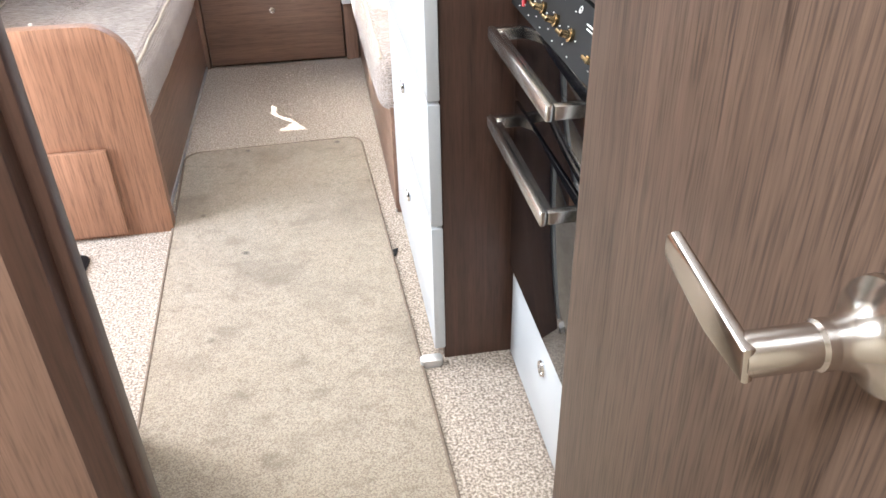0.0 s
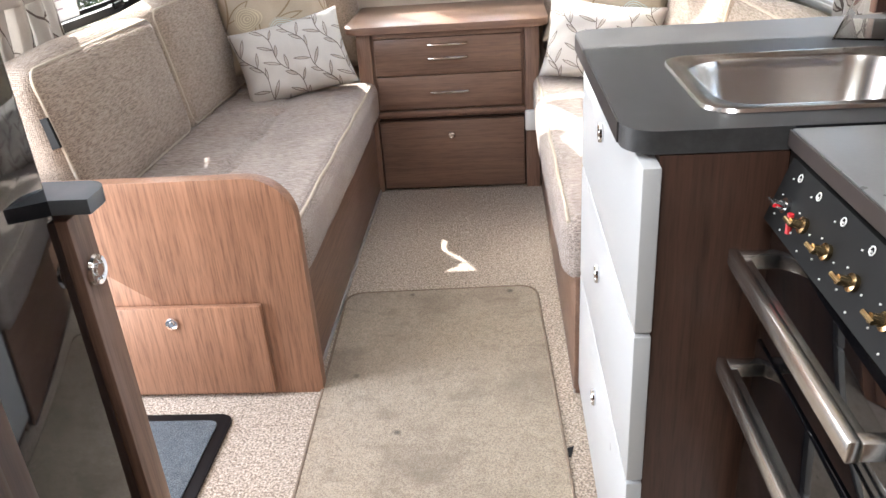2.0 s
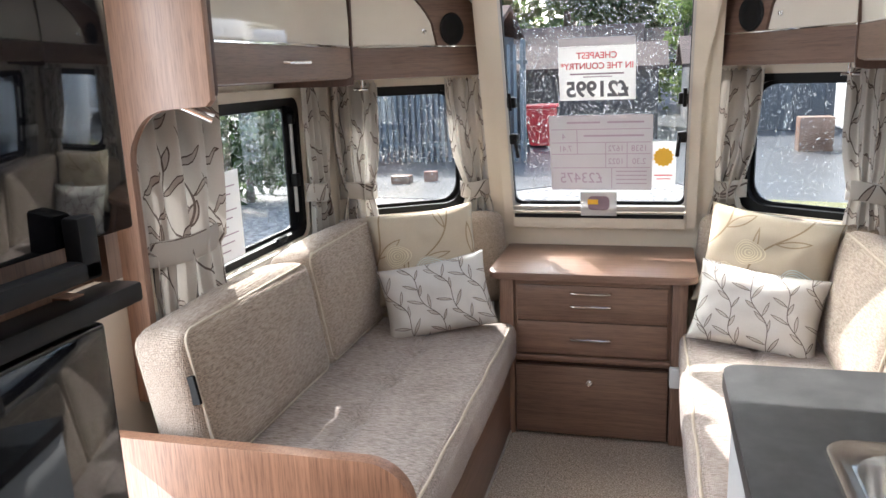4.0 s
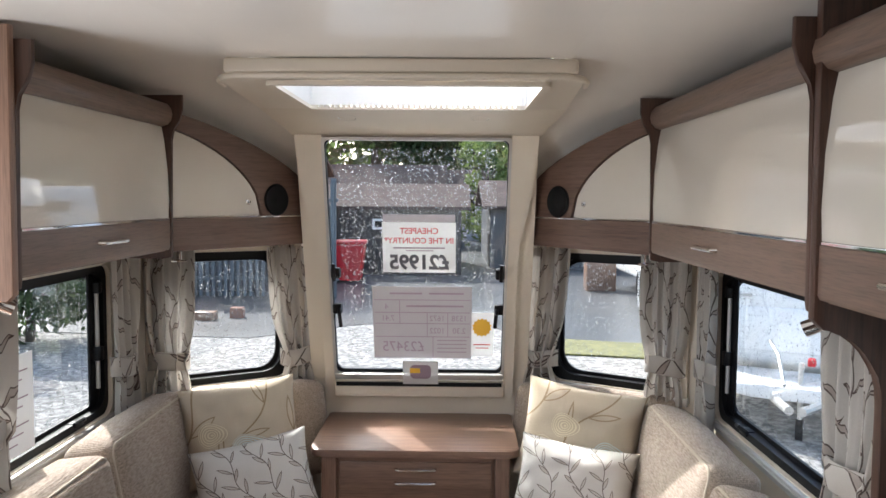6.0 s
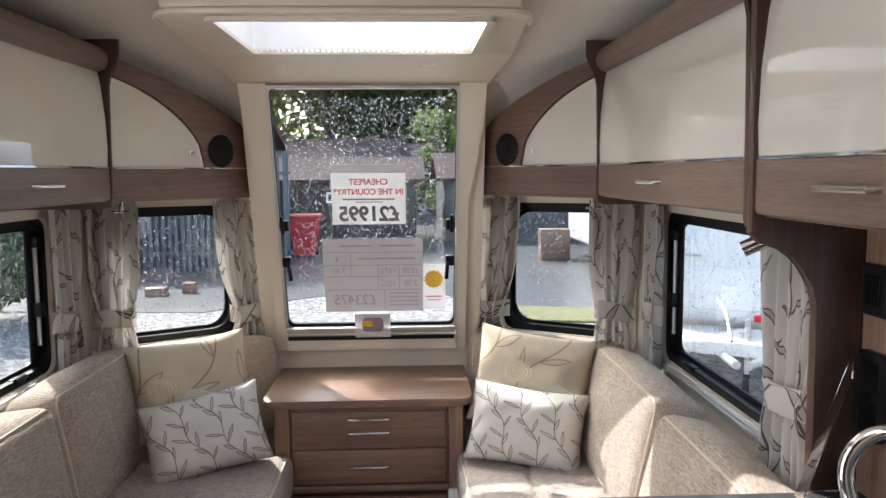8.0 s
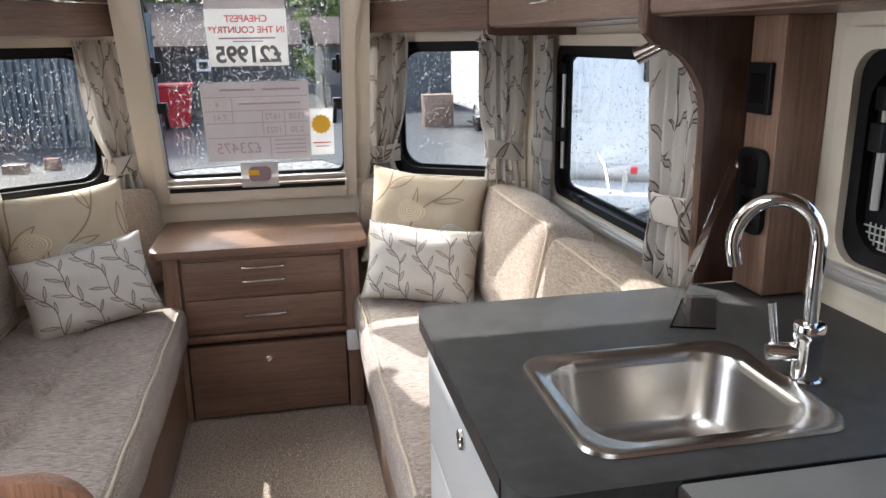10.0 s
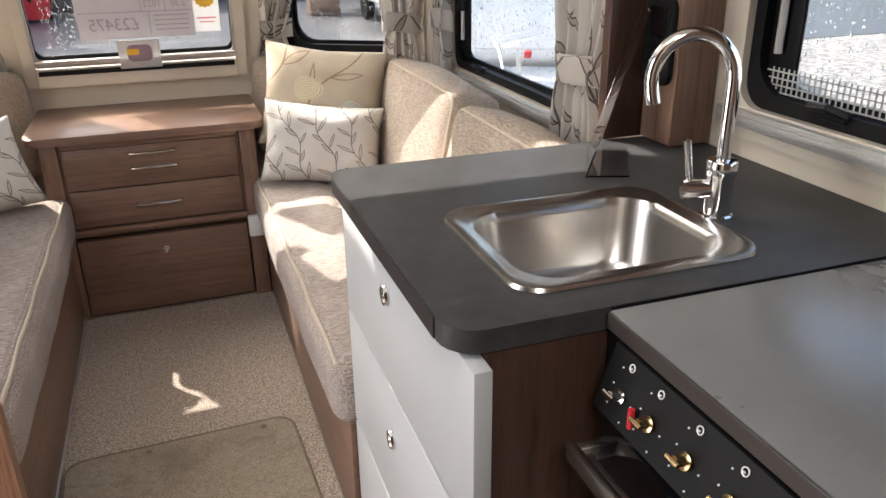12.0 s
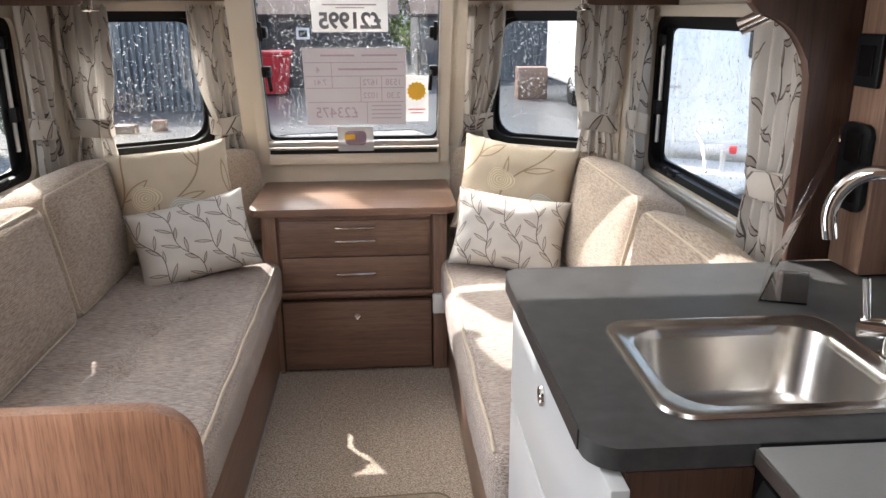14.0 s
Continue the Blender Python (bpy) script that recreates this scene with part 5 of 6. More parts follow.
# ---- cards on the windows ----
def words(text, size, at, rot, mat, parent, name="lettering", bold=0.0):
    cu = bpy.data.curves.new(name, "FONT")
    cu.body, cu.size, cu.align_x, cu.align_y, cu.extrude, cu.offset = text, size, "CENTER", "CENTER", 0.0003, bold
    tmp = bpy.data.objects.new(name, cu)
    scene.collection.objects.link(tmp)
    me = bpy.data.meshes.new_from_object(tmp.evaluated_get(bpy.context.evaluated_depsgraph_get()))
    bpy.data.objects.remove(tmp)
    bm = bmesh.new()
    bm.from_mesh(me)
    bm.transform(Matrix.Translation(at) @ Euler([radians(a) for a in rot]).to_matrix().to_4x4())
    return part(name, bm, mat, parent)


CARD = translucent(plain("white sign card", (0.62, 0.62, 0.62), 0.7, 0, 0.02), 0.38)
GY = FRONT - 0.002


def card(name, x0, x1, z0, z1, mat, label, y=GY):
    c = thing(name, ((x0 + x1) / 2, y, z0), label, "paper sign")
    c["mid"] = ((x0 + x1) / 2, (z0 + z1) / 2)
    part("sheet", boxed(x0, x1, y - 0.001, y, z0, z1), mat, c)
    return c


# the writing faces outward, so that it reads reversed from inside
pc = card("price_sign", -0.322, -0.002, 1.292, 1.512, CARD, "white price sign taped to the front window, reversed")
for txt, sz, z, mt, bd in (("CHEAPEST", 0.036, 1.474, INKR, 0.0007), ("IN THE COUNTRY*", 0.035, 1.432, INKR, 0.0007), ("£21995", 0.088, 1.335, INKG, 0.003)):
    words(txt, sz, (-0.162, GY - 0.002, z), (90, 0, 180), mt, pc, "lettering", bd)
part("text_line", boxed(-0.275, -0.05, GY - 0.0018, GY - 0.0012, 1.398, 1.404), INKP, pc)
part("text_line", boxed(-0.22, -0.1, GY - 0.0018, GY - 0.0012, 1.387, 1.391), INKP, pc)
flap = card("clear_sleeve", -0.318, -0.005, 1.5135, 1.545, MAUVE, "top flap of a card sleeve on the window", GY + 0.001)

sp = card("details_card", -0.366, 0.066, 0.935, 1.242, MAUVE, "mauve details card with ruled boxes taped to window")
Y0, Y1 = GY - 0.0018, GY - 0.0012
for z in (1.185, 1.132, 1.085, 1.028):
    part("ruled_line", boxed(-0.358, 0.058, Y0, Y1, z, z + 0.003), INKP, sp)
for x, z0, z1 in ((-0.25, 1.085, 1.185), (-0.13, 1.028, 1.132), (-0.04, 1.028, 1.132), (-0.105, 0.942, 1.028)):
    part("ruled_line", boxed(x, x + 0.003, Y0, Y1, z0, z1), INKP, sp)
for z in (1.012, 0.995, 0.978, 0.961):
    part("text_line", boxed(-0.085, 0.045, Y0, Y1, z, z + 0.004), INKP, sp)
for x0, x1, z in ((-0.29, -0.15, 1.21), (-0.12, 0.03, 1.21), (-0.22, 0.03, 1.157)):
    part("text_line", boxed(x0, x1, Y0, Y1, z, z + 0.007), INKP, sp)
for txt, x, z in (("1538", 0.012, 1.108), ("1672", -0.085, 1.108), ("2.30", 0.012, 1.055), ("1022", -0.085, 1.055), ("7.41", -0.3, 1.108), ("4", -0.305, 1.157)):
    words(txt, 0.034, (x, GY - 0.0025, z), (90, 0, 180), INKP, sp)
words("£23475", 0.062, (-0.235, GY - 0.0025, 0.985), (90, 0, 180), INKP, sp)

sc = card("sun_card", 0.07, 0.165, 0.945, 1.14, PAPER, "white card with a yellow sun drawing")
bm = bmesh.new()
pts = []
for i in range(28):
    r = 0.042 if i % 2 else 0.035
    pts.append((0.115 + r * math.cos(i * math.pi / 14), 1.075 + r * math.sin(i * math.pi / 14)))
prism(bm, pts, "y", GY - 0.0022, GY - 0.0012)
part("sun_shape", bm, YELLOW, sc, "yellow sun disc")
part("text_line", boxed(0.08, 0.152, Y0, Y1, 0.995, 1.0), INKR, sc)
part("text_line", boxed(0.09, 0.145, Y0, Y1, 0.98, 0.984), INKR, sc)
ls = card("lock_card", -0.228, -0.068, 0.826, 0.932, PAPER, "white card with a padlock picture on window sill", 4.056)
bm = bmesh.new()
prism(bm, rrect(-0.195, -0.10, 0.852, 0.915, 0.02), "y", 4.053, 4.0545)
part("picture", bm, INKP, ls, "grey padlock picture")
part("picture_label", boxed(-0.196, -0.15, 4.0518, 4.0528, 0.878, 0.9), YELLOW, ls, "yellow panel")
wsheet = card("notice_sheet", -0.1, 0.1, 0.0, 0.29, PAPER, "white notice sheet on the side window")
for c in (wsheet, *wsheet.children):
    if c.type == "MESH":
        c.data.transform(Matrix.Translation((XL + 0.012, 2.93, 0.868)) @ Matrix.Rotation(radians(90), 4, "Z") @ Matrix.Translation((0, -GY, 0)))
wsheet.location = (XL + 0.012, 2.93, 0.868)
for c in wsheet.children:
    c.matrix_parent_inverse = Matrix.Translation(wsheet.location).inverted()
for i in range(9):
    z = 0.9 + i * 0.026
    ln = part("text_line", boxed(XL + 0.0135, XL + 0.0142, 2.86, 2.97 + 0.03 * ((i * 7) % 3 - 1), z, z + 0.004), INKP, wsheet)

for c, w, h, x, z in ((pc, 0.92, 0.94, -0.15, 1.4135), (flap, 0.92, 0.94, -0.15, 1.5335), (sp, 0.955, 1.04, -0.14, 1.09), (sc, 1.0, 1.0, 0.1125, 1.04), (ls, 0.93, 1.0, -0.147, 0.877)):
    fit_to = LEAN @ Matrix.Translation((x, 0, z)) @ Matrix.Diagonal((w, 1, h, 1)) @ Matrix.Translation((-c["mid"][0], 0, -c["mid"][1]))
    for o in c.children:
        o.data.transform(fit_to)

# ---- reading lamps, curtain fittings, small trim ----
for f, y, s in ((lambda x: x, 2.5, 1), (mirror, 2.34, -1)):
    rlamp = thing("reading_lamp", (f(-1.1), y, 1.36), "small chrome swivel reading lamp under the locker", "lamp", group="reading lamps")
    bm = bmesh.new()
    tube(bm, [(f(-1.06), y, 1.40), (f(-1.06), y, 1.375)], 0.008, 10)
    part("stem", bm, CHROME, rlamp, "", 40)
    bm = bmesh.new()
    tube(bm, [(f(-1.085), y - 0.01, 1.392), (f(-1.02), y + 0.03, 1.352)], 0.017, 16)
    part("head", bm, CHROME, rlamp, "", 40)
for f in (lambda x: x, mirror):
    bm = bmesh.new()
    tube(bm, [(f(-0.955), 3.43, 1.425), (f(-0.955), 3.43, 1.395), (f(-0.965), 3.425, 1.39)], 0.005, 8)
    tube(bm, [(f(-0.985), 3.43, 1.392), (f(-0.93), 3.43, 1.392)], 0.005, 8)
    tagged(part("curtain_hook", bm, CHROME, smooth=40), "small chrome hook below the corner locker", "hook", group="locker hooks")

# flaps lifted at the runner's edge and a chip of dark lining
bm = bmesh.new()
prism(bm, [(0.155, 1.955), (0.182, 1.965), (0.192, 2.0), (0.18, 1.99), (0.16, 1.982)], "z", 0.001, 0.007, 0.002)
tagged(part("floor_drain_flap", bm, BLACK, smooth=30), "small dark torn flap in the carpet edge", "flap")
bm = bmesh.new()
prism(bm, rrect(0.185, 0.235, 1.5, 1.525, 0.008), "z", 0.001, 0.02, 0.003)
tagged(part("floor_bracket", bm, ALU, smooth=30), "small metal bracket at the foot of the drawers", "bracket")

# pale skirting strips along the sofa bases
for x in (-0.4635, 0.2115):
    tagged(part("baseboard", boxed(x - 0.0015, x + 0.0035, 2.27 if x < 0 else 2.2, 3.6, 0.001, 0.014), ALU), "thin pale strip where sofa base meets carpet", "baseboard", kind="structure")

# wall seams
for f in (lambda x: x, mirror):
    x = f(XL + 0.004)
    tagged(part("trim", boxed(min(x, f(XL + 0.001)), max(x, f(XL + 0.001)), 3.60, 3.72, 1.125, 1.131), WOOD_DARK), "thin dark seam line across the cream wall", "trim", kind="structure")

# fly screen in the kitchen window
SCREEN = plain("pale fly-screen mesh", (0.5, 0.5, 0.48), 0.6)
bm = bmesh.new()
for i in range(70):
    tube(bm, [(XR + 0.012, 1.09 + i * 0.0125, 1.03), (XR + 0.012, 1.09 + i * 0.0125, 1.075)], 0.0016, 4, False)
for i in range(4):
    tube(bm, [(XR + 0.012, 1.08, 1.032 + i * 0.012), (XR + 0.012, 1.97, 1.032 + i * 0.012)], 0.0016, 4, False)
tagged(part("fly_screen", bm, SCREEN), "pale perforated fly-screen edge in the kitchen window", "fly screen", kind="stuff")
bm = bmesh.new()
ring(bm, rrect(1.0, 2.045, 0.94, 1.43, 0.05), rrect(1.035, 2.01, 0.965, 1.405, 0.05), "x", XR - 0.012, XR - 0.001)
tagged(part("window_surround", bm, TRIM, smooth=30), "moulded ivory surround of the kitchen window", "trim", kind="structure")
bm = bmesh.new()
for i, (w, h) in enumerate(((0.018, 0.02), (0.014, 0.02), (0.018, 0.02), (0.006, 0.02), (0.018, 0.02))):
    y = 1.60 - i * 0.026
    box(bm, XR - 0.0025, XR - 0.0005, y - w / 2, y + w / 2, 0.925, 0.945)
tagged(part("maker_mark", bm, plain("faint embossed mark", (0.5, 0.43, 0.36), 0.4)), "faint embossed bars on the kitchen wall panel", "mark", kind="stuff")

# ---- rain on the panes ----
def rain(name, frame_q, half, z0, z1, depth, count, seed):
    """Beads of water on a pane's outer face, as real drops."""
    rnd = random.Random(seed)
    base = bmesh.new()
    bmesh.ops.create_icosphere(base, subdivisions=1, radius=1.0)
    bv = [v.co.copy() for v in base.verts]
    bf = [[v.index for v in f.verts] for f in base.faces]
    base.free()
    verts, faces = [], []
    for _ in range(count):
        r = 0.0009 + 0.0022 * rnd.random() ** 2.5
        c = Vector((rnd.uniform(-half + 0.04, half - 0.04), -depth, rnd.uniform(z0 + 0.04, z1 - 0.03)))
        k = len(verts)
        st = 1 + rnd.random() * 0.3
        verts += [frame_q @ (c + Vector((v.x * r, v.y * r * 0.5, v.z * r * st))) for v in bv]
        faces += [[i + k for i in f] for f in bf]
    me = bpy.data.meshes.new(name)
    me.from_pydata(verts, [], faces)
    me.materials.append(DROP)
    for q in me.polygons:
        q.use_smooth = True
    ob = tagged(new(name, me), "clear rain drops beading on the window pane", "rain drops", kind="stuff")
    ob.visible_shadow = False


FQ = Matrix(((-1, 0, 0, CX), (0, -1, 0, FRONT), (0, 0, 1, 0), (0, 0, 0, 1)))
rain("rain_drops", LEAN @ FQ, 0.35, 0.86, 1.835, 0.012, 8500, 1)
rain("rain_drops", W1[1], 0.51, 0.83, 1.37, 0.036, 4500, 2)
rain("rain_drops", W2[1], 0.565, 0.83, 1.37, 0.036, 2200, 3)
rain("rain_drops", W3[1], 0.475, 1.0, 1.37, 0.036, 1500, 4)
rain("rain_drops", W4[1], 0.27, 0.85, 1.39, 0.036, 2600, 5)
rain("rain_drops", W5[1], 0.27, 0.85, 1.39, 0.036, 1600, 6)

# ---- outside ----
G = -0.6
GRAVEL = pile("wet pale gravel", (0.06, 0.056, 0.05), (0.21, 0.197, 0.177), (0.4, 0.377, 0.345), (0.1, 0.096, 0.09), 12.0)
ASPHALT = plain("wet grey asphalt", (0.07, 0.071, 0.074), 0.35, 0, 0.35, 0.6, 0.2)
tagged(part("ground", boxed(-80, 80, -60, 90, G - 0.15, G), GRAVEL), "wet pale gravel yard outside the caravan", "ground", kind="structure")
bm = bmesh.new()
prism(bm, [(-3.2, 12.6), (-1.6, 14.0), (0.5, 14.4), (1.2, 12.4), (4.0, 11.6), (40, 12), (40, 40), (-40, 40), (-40, 15), (-9, 13.2)], "z", G, G + 0.012)
tagged(part("road", bm, ASPHALT), "wet grey asphalt lane across the yard", "road", kind="structure")
GRASS = pile("yellow-green verge", (0.05, 0.055, 0.02), (0.12, 0.12, 0.035), (0.22, 0.2, 0.06), None, 20.0)
bm = bmesh.new()
prism(bm, [(1.3, 11.6), (3.3, 11.2), (3.9, 12.1), (1.6, 12.7)], "z", G, G + 0.03, 0.01)
tagged(part("grass_verge", bm, GRASS), "strip of yellow-green wet grass beside the lane", "grass", kind="stuff")

# red wheeled bin
bn = thing("wheeled_bin", (-2.7, 20.6, G), "red plastic wheeled bin standing by the shed", "bin")
bm = bmesh.new()
v = [bm.verts.new((x, y, z)) for z, hx, hy in ((G + 0.06, 0.27, 0.25), (G + 0.98, 0.38, 0.35)) for x, y in ((-2.68 - hx, 20.6 - hy), (-2.68 + hx, 20.6 - hy), (-2.68 + hx, 20.6 + hy), (-2.68 - hx, 20.6 + hy))]
for q in ((0, 1, 2, 3), (4, 5, 6, 7), (0, 1, 5, 4), (1, 2, 6, 5), (2, 3, 7, 6), (3, 0, 4, 7)):
    bm.faces.new([v[i] for i in q])
bmesh.ops.bevel(bm, geom=bm.edges[:], offset=0.03, segments=2, affect="EDGES")
part("bin_body", bm, RED, bn, "", 40)
part("lid", boxed(-3.1, -2.26, 20.2, 21.0, G + 0.99, G + 1.09, bevel=0.04), RED, bn, "", 40)
for x in (-2.92, -2.44):
    bm = bmesh.new()
    lathe(bm, [(0, 0), (0.1, 0), (0.1, 0.05), (0, 0.05)], (x, 20.92, G + 0.1), (1, 0, 0), 16)
    part("wheel", bm, RUBBER, bn)

# timber shed with tiled roof, and paler buildings behind
SHED = wood("dark stained shed boards", (0.03, 0.028, 0.027), (0.075, 0.065, 0.06), "z", 0.7)
BRICK = plain("red-brown brick far off", (0.24, 0.12, 0.085), 0.9, 0, 0.3, 3.0)
ROOF = plain("weathered brown-grey roof tiles", (0.07, 0.052, 0.047), 1.0, 0, 0.35, 2.0)
ROOF.node_tree.nodes["Principled BSDF"].inputs["Specular IOR Level"].default_value = 0.1
PALE = plain("pale rendered wall", (0.5, 0.5, 0.5), 0.8, 0, 0.15, 1.0)
METAL = plain("grey profiled steel", (0.085, 0.088, 0.093), 0.7, 0.1, 0.15, 1.0)
FENCE = plain("blue-grey fence paint", (0.13, 0.143, 0.155), 0.5, 0.2, 0.2, 4.0)


def building(name, x0, x1, y0, y1, h, ridge, wallmat, label, boards=0.0, wins=()):
    b = thing(name, ((x0 + x1) / 2, (y0 + y1) / 2, G), label, "building")
    part("wall", boxed(x0, x1, y0, y1, G, G + h), wallmat, b)
    bm = bmesh.new()
    ym = (y0 + y1) / 2
    prism(bm, [(y0 - 0.25, G + h - 0.05), (ym, G + h + ridge), (y1 + 0.25, G + h - 0.05), (y1 + 0.25, G + h + 0.05), (ym, G + h + ridge + 0.12), (y0 - 0.25, G + h + 0.05)], "x", x0 - 0.25, x1 + 0.25)
    part("roof", bm, ROOF, b)
    if boards:
        for i in range(int((x1 - x0) / boards)):
            part("board", boxed(x0 + i * boards + 0.012, x0 + (i + 1) * boards - 0.012, y0 - 0.03, y0 - 0.001, G + 0.02, G + h - 0.03), wallmat, b)
    for wx, wz, ww, wh in wins:
        w = part("window", boxed(wx, wx + ww, y0 - 0.06, y0 - 0.031, G + wz, G + wz + wh), WHITEP, b, "white framed window")
        part("pane", boxed(wx + 0.06, wx + ww - 0.06, y0 - 0.065, y0 - 0.0601, G + wz + 0.06, G + wz + wh - 0.06), BLACKGLOSS, w)
    return b


building("timber_shed", -5.2, 0.2, 22.4, 27, 1.9, 0.6, SHED, "dark timber shed with tiled roof across the yard", 0.3, ((-2.3, 1.3, 0.35, 0.3),))
building("brick_house", -7, -0.6, 34, 40, 2.3, 1.3, BRICK, "red-brown brick house with tiled roof beyond the shed", 0, ((-3, 0.9, 0.9, 1.1), (-1.6, 0.9, 0.9, 1.1)))
building("pale_house", -0.4, 1.6, 40, 46, 2.4, 1.2, PALE, "pale rendered gable house among the trees", 0, ((0.3, 1.2, 0.8, 1.0),))
building("grey_workshop", 1.1, 9.0, 24.5, 32, 1.9, 0.8, METAL, "low grey profiled-steel workshop with pale roof", 0.4)
building("steel_store", -9.5, -3.6, 18.4, 22, 2.8, 0.6, METAL, "grey profiled-steel store behind the fence", 0.35)

fn = thing("palisade_fence", (-5, 17.2, G), "blue-grey steel palisade fence along the yard", "fence")
for i in range(48):
    x = -9.0 + i * 0.135
    part("pale", boxed(x, x + 0.065, 17.2 + 0.02 * (i % 2), 17.23 + 0.02 * (i % 2), G + 0.05, G + 2.5), FENCE, fn)
for z in (0.4, 2.1):
    part("rail", boxed(-9.1, -2.5, 17.26, 17.32, G + z, G + z + 0.07), FENCE, fn)
for x in (-9.0, -5.8, -2.65):
    part("post", boxed(x, x + 0.1, 17.26, 17.36, G, G + 2.6), FENCE, fn)
for x, y, w, h, m, nm in ((-4.6, 14.2, 0.36, 0.16, WOOD_X, "timber_offcut"), (-4.05, 14.5, 0.24, 0.2, BRICK, "brick_stack"), (3.15, 19.0, 0.7, 0.75, WOOD_X, "wooden_crate")):
    tagged(part(nm, boxed(x, x + w, y, y + w * 0.7, G, G + h, bevel=0.02), m, smooth=30), {"timber_offcut": "pile of timber offcuts by the fence", "brick_stack": "small stack of old bricks by fence", "wooden_crate": "brown wooden crate across the lane"}[nm], nm.replace("_", " "))

# ---- neighbouring caravans ----
CARAV = plain("white caravan panel", (0.82, 0.81, 0.78), 0.25, 0, 0.04, 1.5)


def neighbour(x0, x1, y0, y1, label, hitch=True):
    c = thing("caravan", ((x0 + x1) / 2, (y0 + y1) / 2, G), label, "caravan", group="parked caravans")
    bm = bmesh.new()
    prof = [(y0 + 0.25, -0.18), (y0, 0.05), (y0 - 0.02, 0.7), (y0 + 0.1, 1.35), (y0 + 0.4, 1.85), (y0 + 0.9, 2.02), (y1 - 0.3, 2.05), (y1, 1.8), (y1, -0.1), (y1 - 0.2, -0.18)]
    prism(bm, prof, "x", x0, x1, 0.08, 3)
    part("body", bm, CARAV, c, "", 50)
    xm = (x0 + x1) / 2
    w = part("window", boxed(xm + 0.1, xm + 0.85, y0 - 0.03, y0 + 0.12, 0.95, 1.35, bevel=0.03), BLACKGLOSS, c, "dark front window", 40)
    part("front_locker_lid", boxed(xm - 0.7, xm + 0.7, y0 - 0.035, y0 + 0.05, 0.1, 0.55, bevel=0.03), CARAV, c, "", 40)
    part("stripe", boxed(x0 + 0.3, xm - 0.5, y0 - 0.028, y0 + 0.02, 0.64, 0.67), ALU, c)
    part("side_window", boxed(x0 - 0.012, x0 + 0.01, y0 + 0.9, y0 + 2.1, 0.75, 1.3, bevel=0.01), BLACKGLOSS, c, "dark side window", 40)
    for yy in (y0 + 2.6,):
        for x in (x0 - 0.01, x1 - 0.17):
            bm = bmesh.new()
            lathe(bm, [(0, 0), (0.18, 0), (0.3, 0.01), (0.32, 0.05), (0.32, 0.15), (0.3, 0.18), (0, 0.18)], (x, yy, G + 0.32), (1, 0, 0), 24)
            part("wheel", bm, RUBBER, c, "", 40)
    if hitch:
        for s in (-1, 1):
            bm = bmesh.new()
            tube(bm, [(xm + s * 0.6, y0 + 0.3, -0.2), (xm + s * 0.05, y0 - 1.1, -0.2)], 0.04, 8)
            part("drawbar", bm, ALU, c, "", 40)
        bm = bmesh.new()
        prism(bm, rrect(xm - 0.75, xm + 0.75, y0 - 0.75, y0 + 0.02, (0.05, 0.05, 0.35, 0.35)), "z", -0.2, -0.08, 0.03)
        part("hitch_fairing", bm, CARAV, c, "white moulded fairing", 40)
        bm = bmesh.new()
        tube(bm, [(xm, y0 - 0.55, G), (xm, y0 - 0.55, 0.12)], 0.025, 10)
        part("jockey_post", bm, ALU, c, "", 40)
        bm = bmesh.new()
        lathe(bm, [(0, 0), (0.1, 0), (0.1, 0.06), (0, 0.06)], (xm - 0.03, y0 - 0.55, G + 0.1), (1, 0, 0), 16)
        part("jockey_wheel", bm, RUBBER, c, "", 40)
        bm = bmesh.new()
        tube(bm, [(xm - 0.12, y0 - 0.8, -0.05), (xm - 0.2, y0 - 0.5, 0.16), (xm - 0.3, y0 - 0.3, 0.26)], 0.018, 8)
        part("brake_lever", bm, ALU, c, "", 40)
        part("lever_grip", boxed(xm + 0.05, xm + 0.12, y0 - 0.6, y0 - 0.5, 0.1, 0.17, bevel=0.015), RED, c, "red handle", 40)
    return c


near = neighbour(4.35, 6.65, 8.01, 12.91, "white caravan with drawbar parked close alongside the window")
near.rotation_euler = (0, 0, radians(-28))
near.location.x -= 0.9
neighbour(4.1, 6.4, 15.2, 20.5, "white caravan parked beyond the lane")
neighbour(3.2, 5.5, -3.0, 3.4, "white caravan parked beside the kitchen window", False)

# blue banner by the kitchen window
bnn = thing("banner", (2.6, 2.9, G), "blue and teal banner board on a post", "banner")
part("board", boxed(2.55, 2.58, 2.35, 2.8, 0.95, 1.75), plain("blue banner cloth", (0.03, 0.2, 0.42), 0.6, 0, 0.1), bnn)
part("band", boxed(2.545, 2.549, 2.35, 2.8, 0.95, 1.2), plain("teal banner cloth", (0.04, 0.35, 0.38), 0.6, 0, 0.1), bnn, "teal band")
part("post", boxed(2.585, 2.62, 2.55, 2.6, G, 1.75), ALU, bnn)

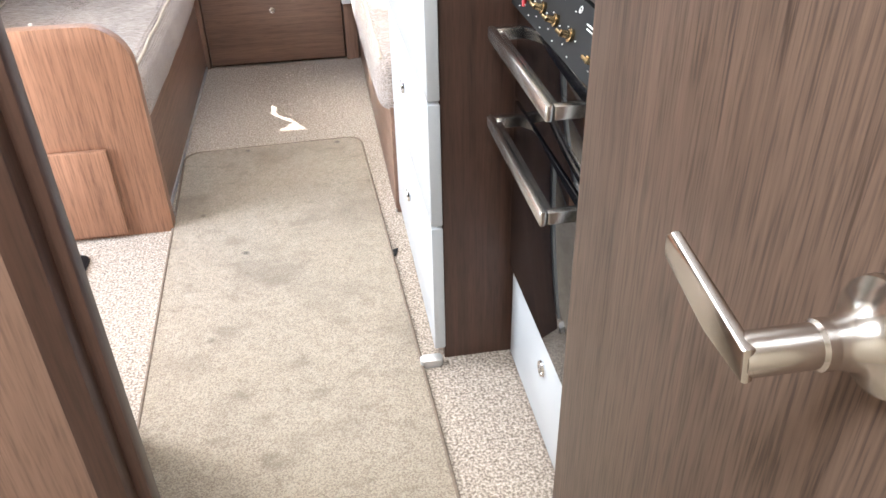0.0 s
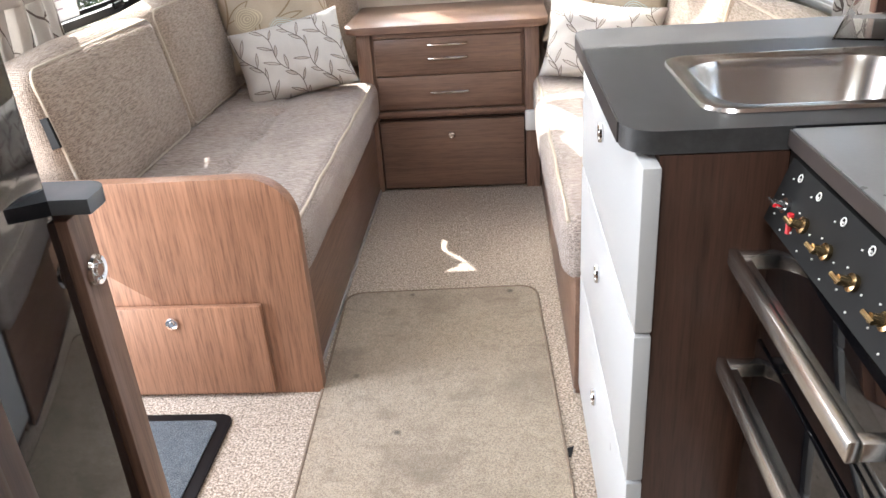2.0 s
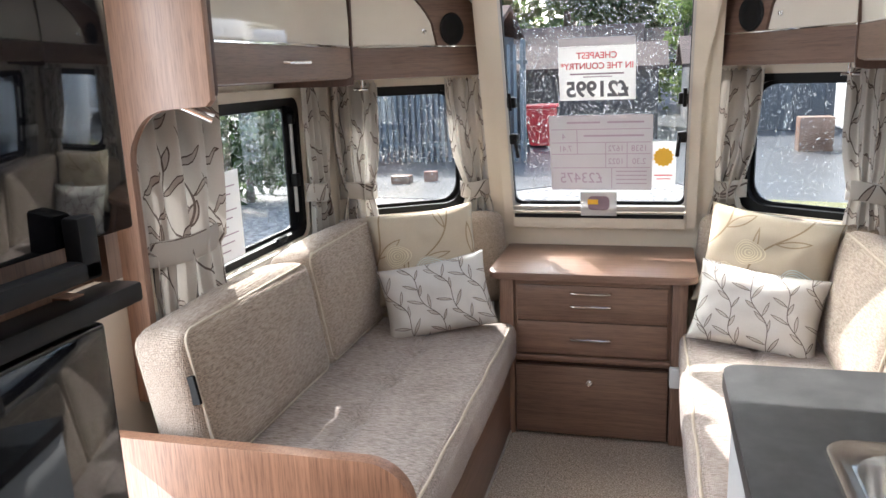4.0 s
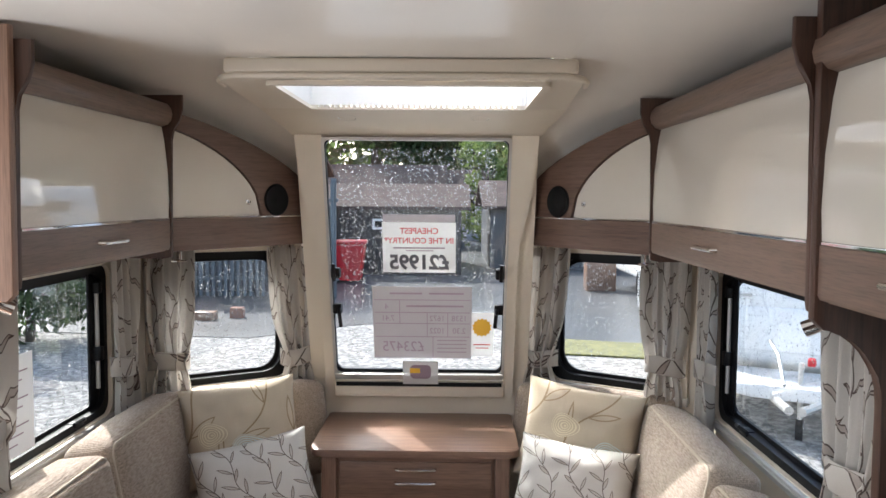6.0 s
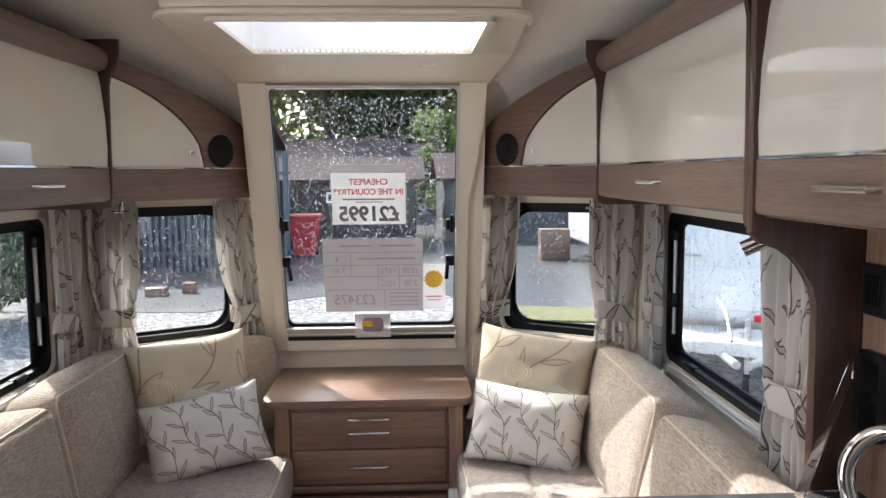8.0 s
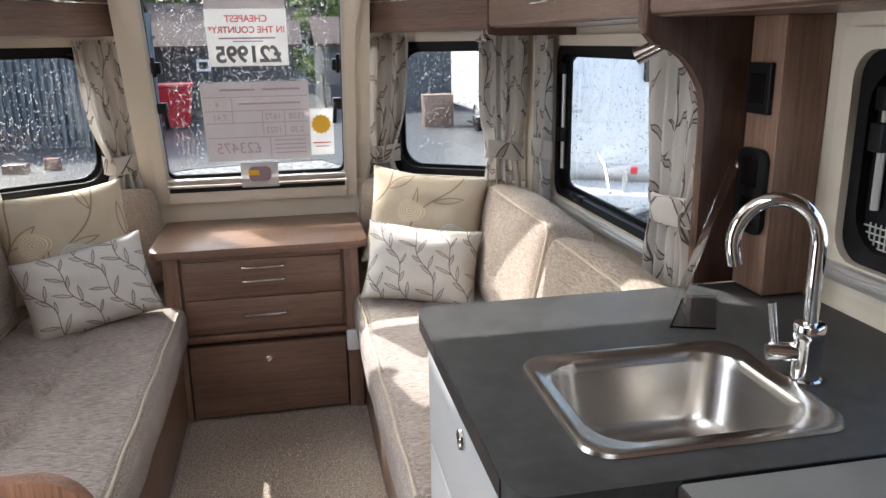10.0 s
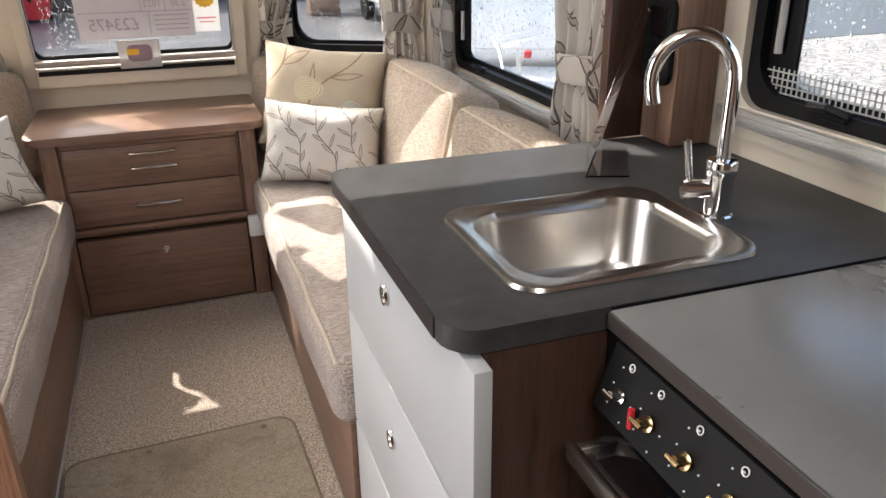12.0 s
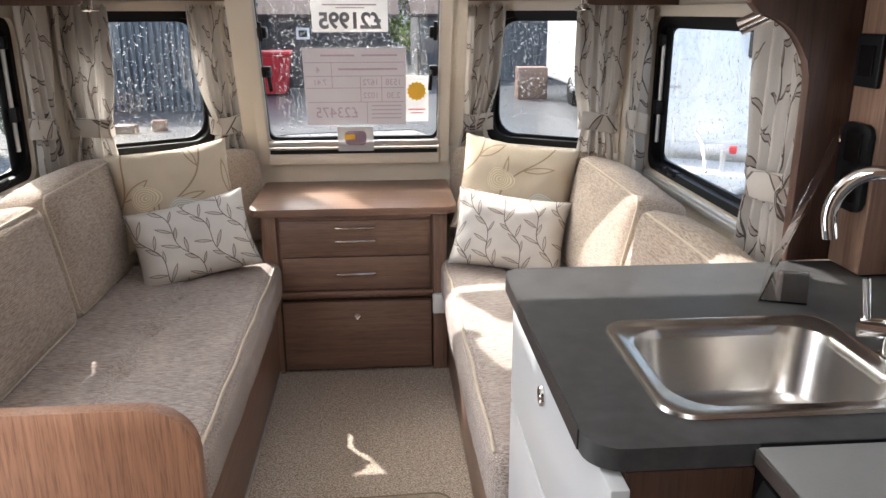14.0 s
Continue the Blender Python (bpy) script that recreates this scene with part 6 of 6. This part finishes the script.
# ---- trees and bushes ----
BARK = plain("grey-brown bark", (0.09, 0.07, 0.05), 0.9, 0, 0.3, 8.0, 0.4)
LEAVES = []
for nm, a, b in (("dark leaves", (0.035, 0.065, 0.022), (0.085, 0.13, 0.045)), ("mid leaves", (0.05, 0.095, 0.03), (0.13, 0.19, 0.06)), ("bright leaves", (0.11, 0.17, 0.045), (0.25, 0.31, 0.09))):
    m, nt, bs = nodes_of(nm)
    geo = add(nt, "ShaderNodeNewGeometry")
    nt.links.new(ramp(nt, geo.outputs["Random Per Island"], [(0.0, a), (1.0, b)]), bs.inputs["Base Color"])
    bs.inputs["Roughness"].default_value = 0.55
    translucent(m, 0.55)
    LEAVES.append(m)


def tree(x, y, h, r, tone, seed, count, label, name="tree"):
    rnd = random.Random(seed)
    t = thing(name, (x, y, G), label, name)
    bm = bmesh.new()
    tube(bm, [(x, y, G - 0.05), (x + 0.05, y, G + h * 0.3), (x - 0.1, y, G + h * 0.75)], [h * 0.03, h * 0.022, h * 0.006], 8)
    limbs = []
    for i in range(7):
        a, z = rnd.uniform(0, 6.28), G + h * rnd.uniform(0.3, 0.7)
        e = (x + math.cos(a) * r * 0.6, y + math.sin(a) * r * 0.6, z + h * 0.18)
        limbs.append(e)
        tube(bm, [(x, y, z), ((x + e[0]) / 2, (y + e[1]) / 2, z + h * 0.12), e], [h * 0.012, h * 0.008, h * 0.003], 6)
    part("trunk", bm, BARK, t, "", 60)
    blobs = [(Vector((x + rnd.uniform(-0.6, 0.6) * r, y + rnd.uniform(-0.6, 0.6) * r, G + h * rnd.uniform(0.3 if name == "tree" else 0.1, 0.92))), r * rnd.uniform(0.28, 0.5)) for _ in range(14)]
    verts, faces = [], []
    for _ in range(count):
        c, br = rnd.choice(blobs)
        d = Vector((rnd.gauss(0, 1), rnd.gauss(0, 1), rnd.gauss(0, 1))).normalized()
        p = c + d * br * rnd.uniform(0.65, 1.05)
        s = rnd.uniform(0.08, 0.17) * (0.6 + h / 9)
        u = Vector((rnd.gauss(0, 1), rnd.gauss(0, 1), rnd.gauss(0, 1))).normalized()
        w = u.cross(d).normalized() if u.cross(d).length > 0.01 else u.orthogonal()
        k = len(verts)
        verts += [p - u * s, p + w * s * 0.45, p + u * s, p - w * s * 0.45]
        faces.append([k, k + 1, k + 2, k + 3])
    me = bpy.data.meshes.new("crown")
    me.from_pydata(verts, [], faces)
    me.materials.append(LEAVES[tone])
    ob = new("crown", me)
    ob.parent = t
    ob.matrix_parent_inverse = Matrix.Translation(t.location).inverted()


for i, (x, y, h, r, tone, n) in enumerate(((-12, 46, 15, 6, 0, 6000), (-5, 50, 17, 6.5, 0, 7000), (1.5, 52, 16, 6, 1, 6500), (7, 48, 15, 6, 2, 6000), (13, 46, 14, 6, 0, 5000), (20, 45, 13, 6, 0, 4000), (-19, 42, 14, 6, 1, 4000), (-27, 36, 13, 6, 0, 3500), (27, 40, 13, 6, 1, 3500))):
    tree(x, y, h, r, tone, 10 + i, n, "tall broadleaf tree in full leaf beyond the yard")
for i, (x, y, h, r, tone) in enumerate(((1.3, 34, 4.6, 2.0, 2), (3.4, 35, 5.2, 2.4, 1), (6.4, 34, 4.5, 2.2, 2), (-6.4, 12.2, 2.6, 1.5, 0), (-8.2, 11.2, 2.9, 1.7, 1), (-10.2, 10.4, 3.0, 1.8, 0), (-11.6, 8.6, 3.0, 1.8, 1), (-12.6, 6.4, 3.0, 1.8, 0), (-13, 3.8, 3.0, 1.9, 0), (9, 22, 2.6, 1.6, 0), (12, 21, 2.6, 1.7, 0))):
    tree(x, y, h, r, tone, 60 + i, 2600, "leafy bush with pale new growth", "bush")

# far woodland closing the view
rnd = random.Random(99)
verts, faces = [], []
for _ in range(16000):
    a = rnd.uniform(-1.3, 1.3)
    dist = rnd.uniform(56, 62)
    top = 13 + 3.5 * noise.noise(Vector((a * 9, 0, 0))) + 1.5 * noise.noise(Vector((a * 40, 3, 0)))
    p = Vector((dist * math.sin(a), dist * math.cos(a), G + top * rnd.random() ** 0.7))
    u = Vector((rnd.gauss(0, 1), rnd.gauss(0, 1), rnd.gauss(0, 1))).normalized()
    w = u.orthogonal().normalized()
    s = rnd.uniform(0.4, 0.85)
    k = len(verts)
    verts += [p - u * s, p + w * s * 0.6, p + u * s, p - w * s * 0.6]
    faces.append([k, k + 1, k + 2, k + 3])
me = bpy.data.meshes.new("far_woodland")
me.from_pydata(verts, [], faces)
me.materials.append(LEAVES[1])
tagged(new("far_woodland", me), "dense green woodland on the skyline", "woodland", kind="stuff")
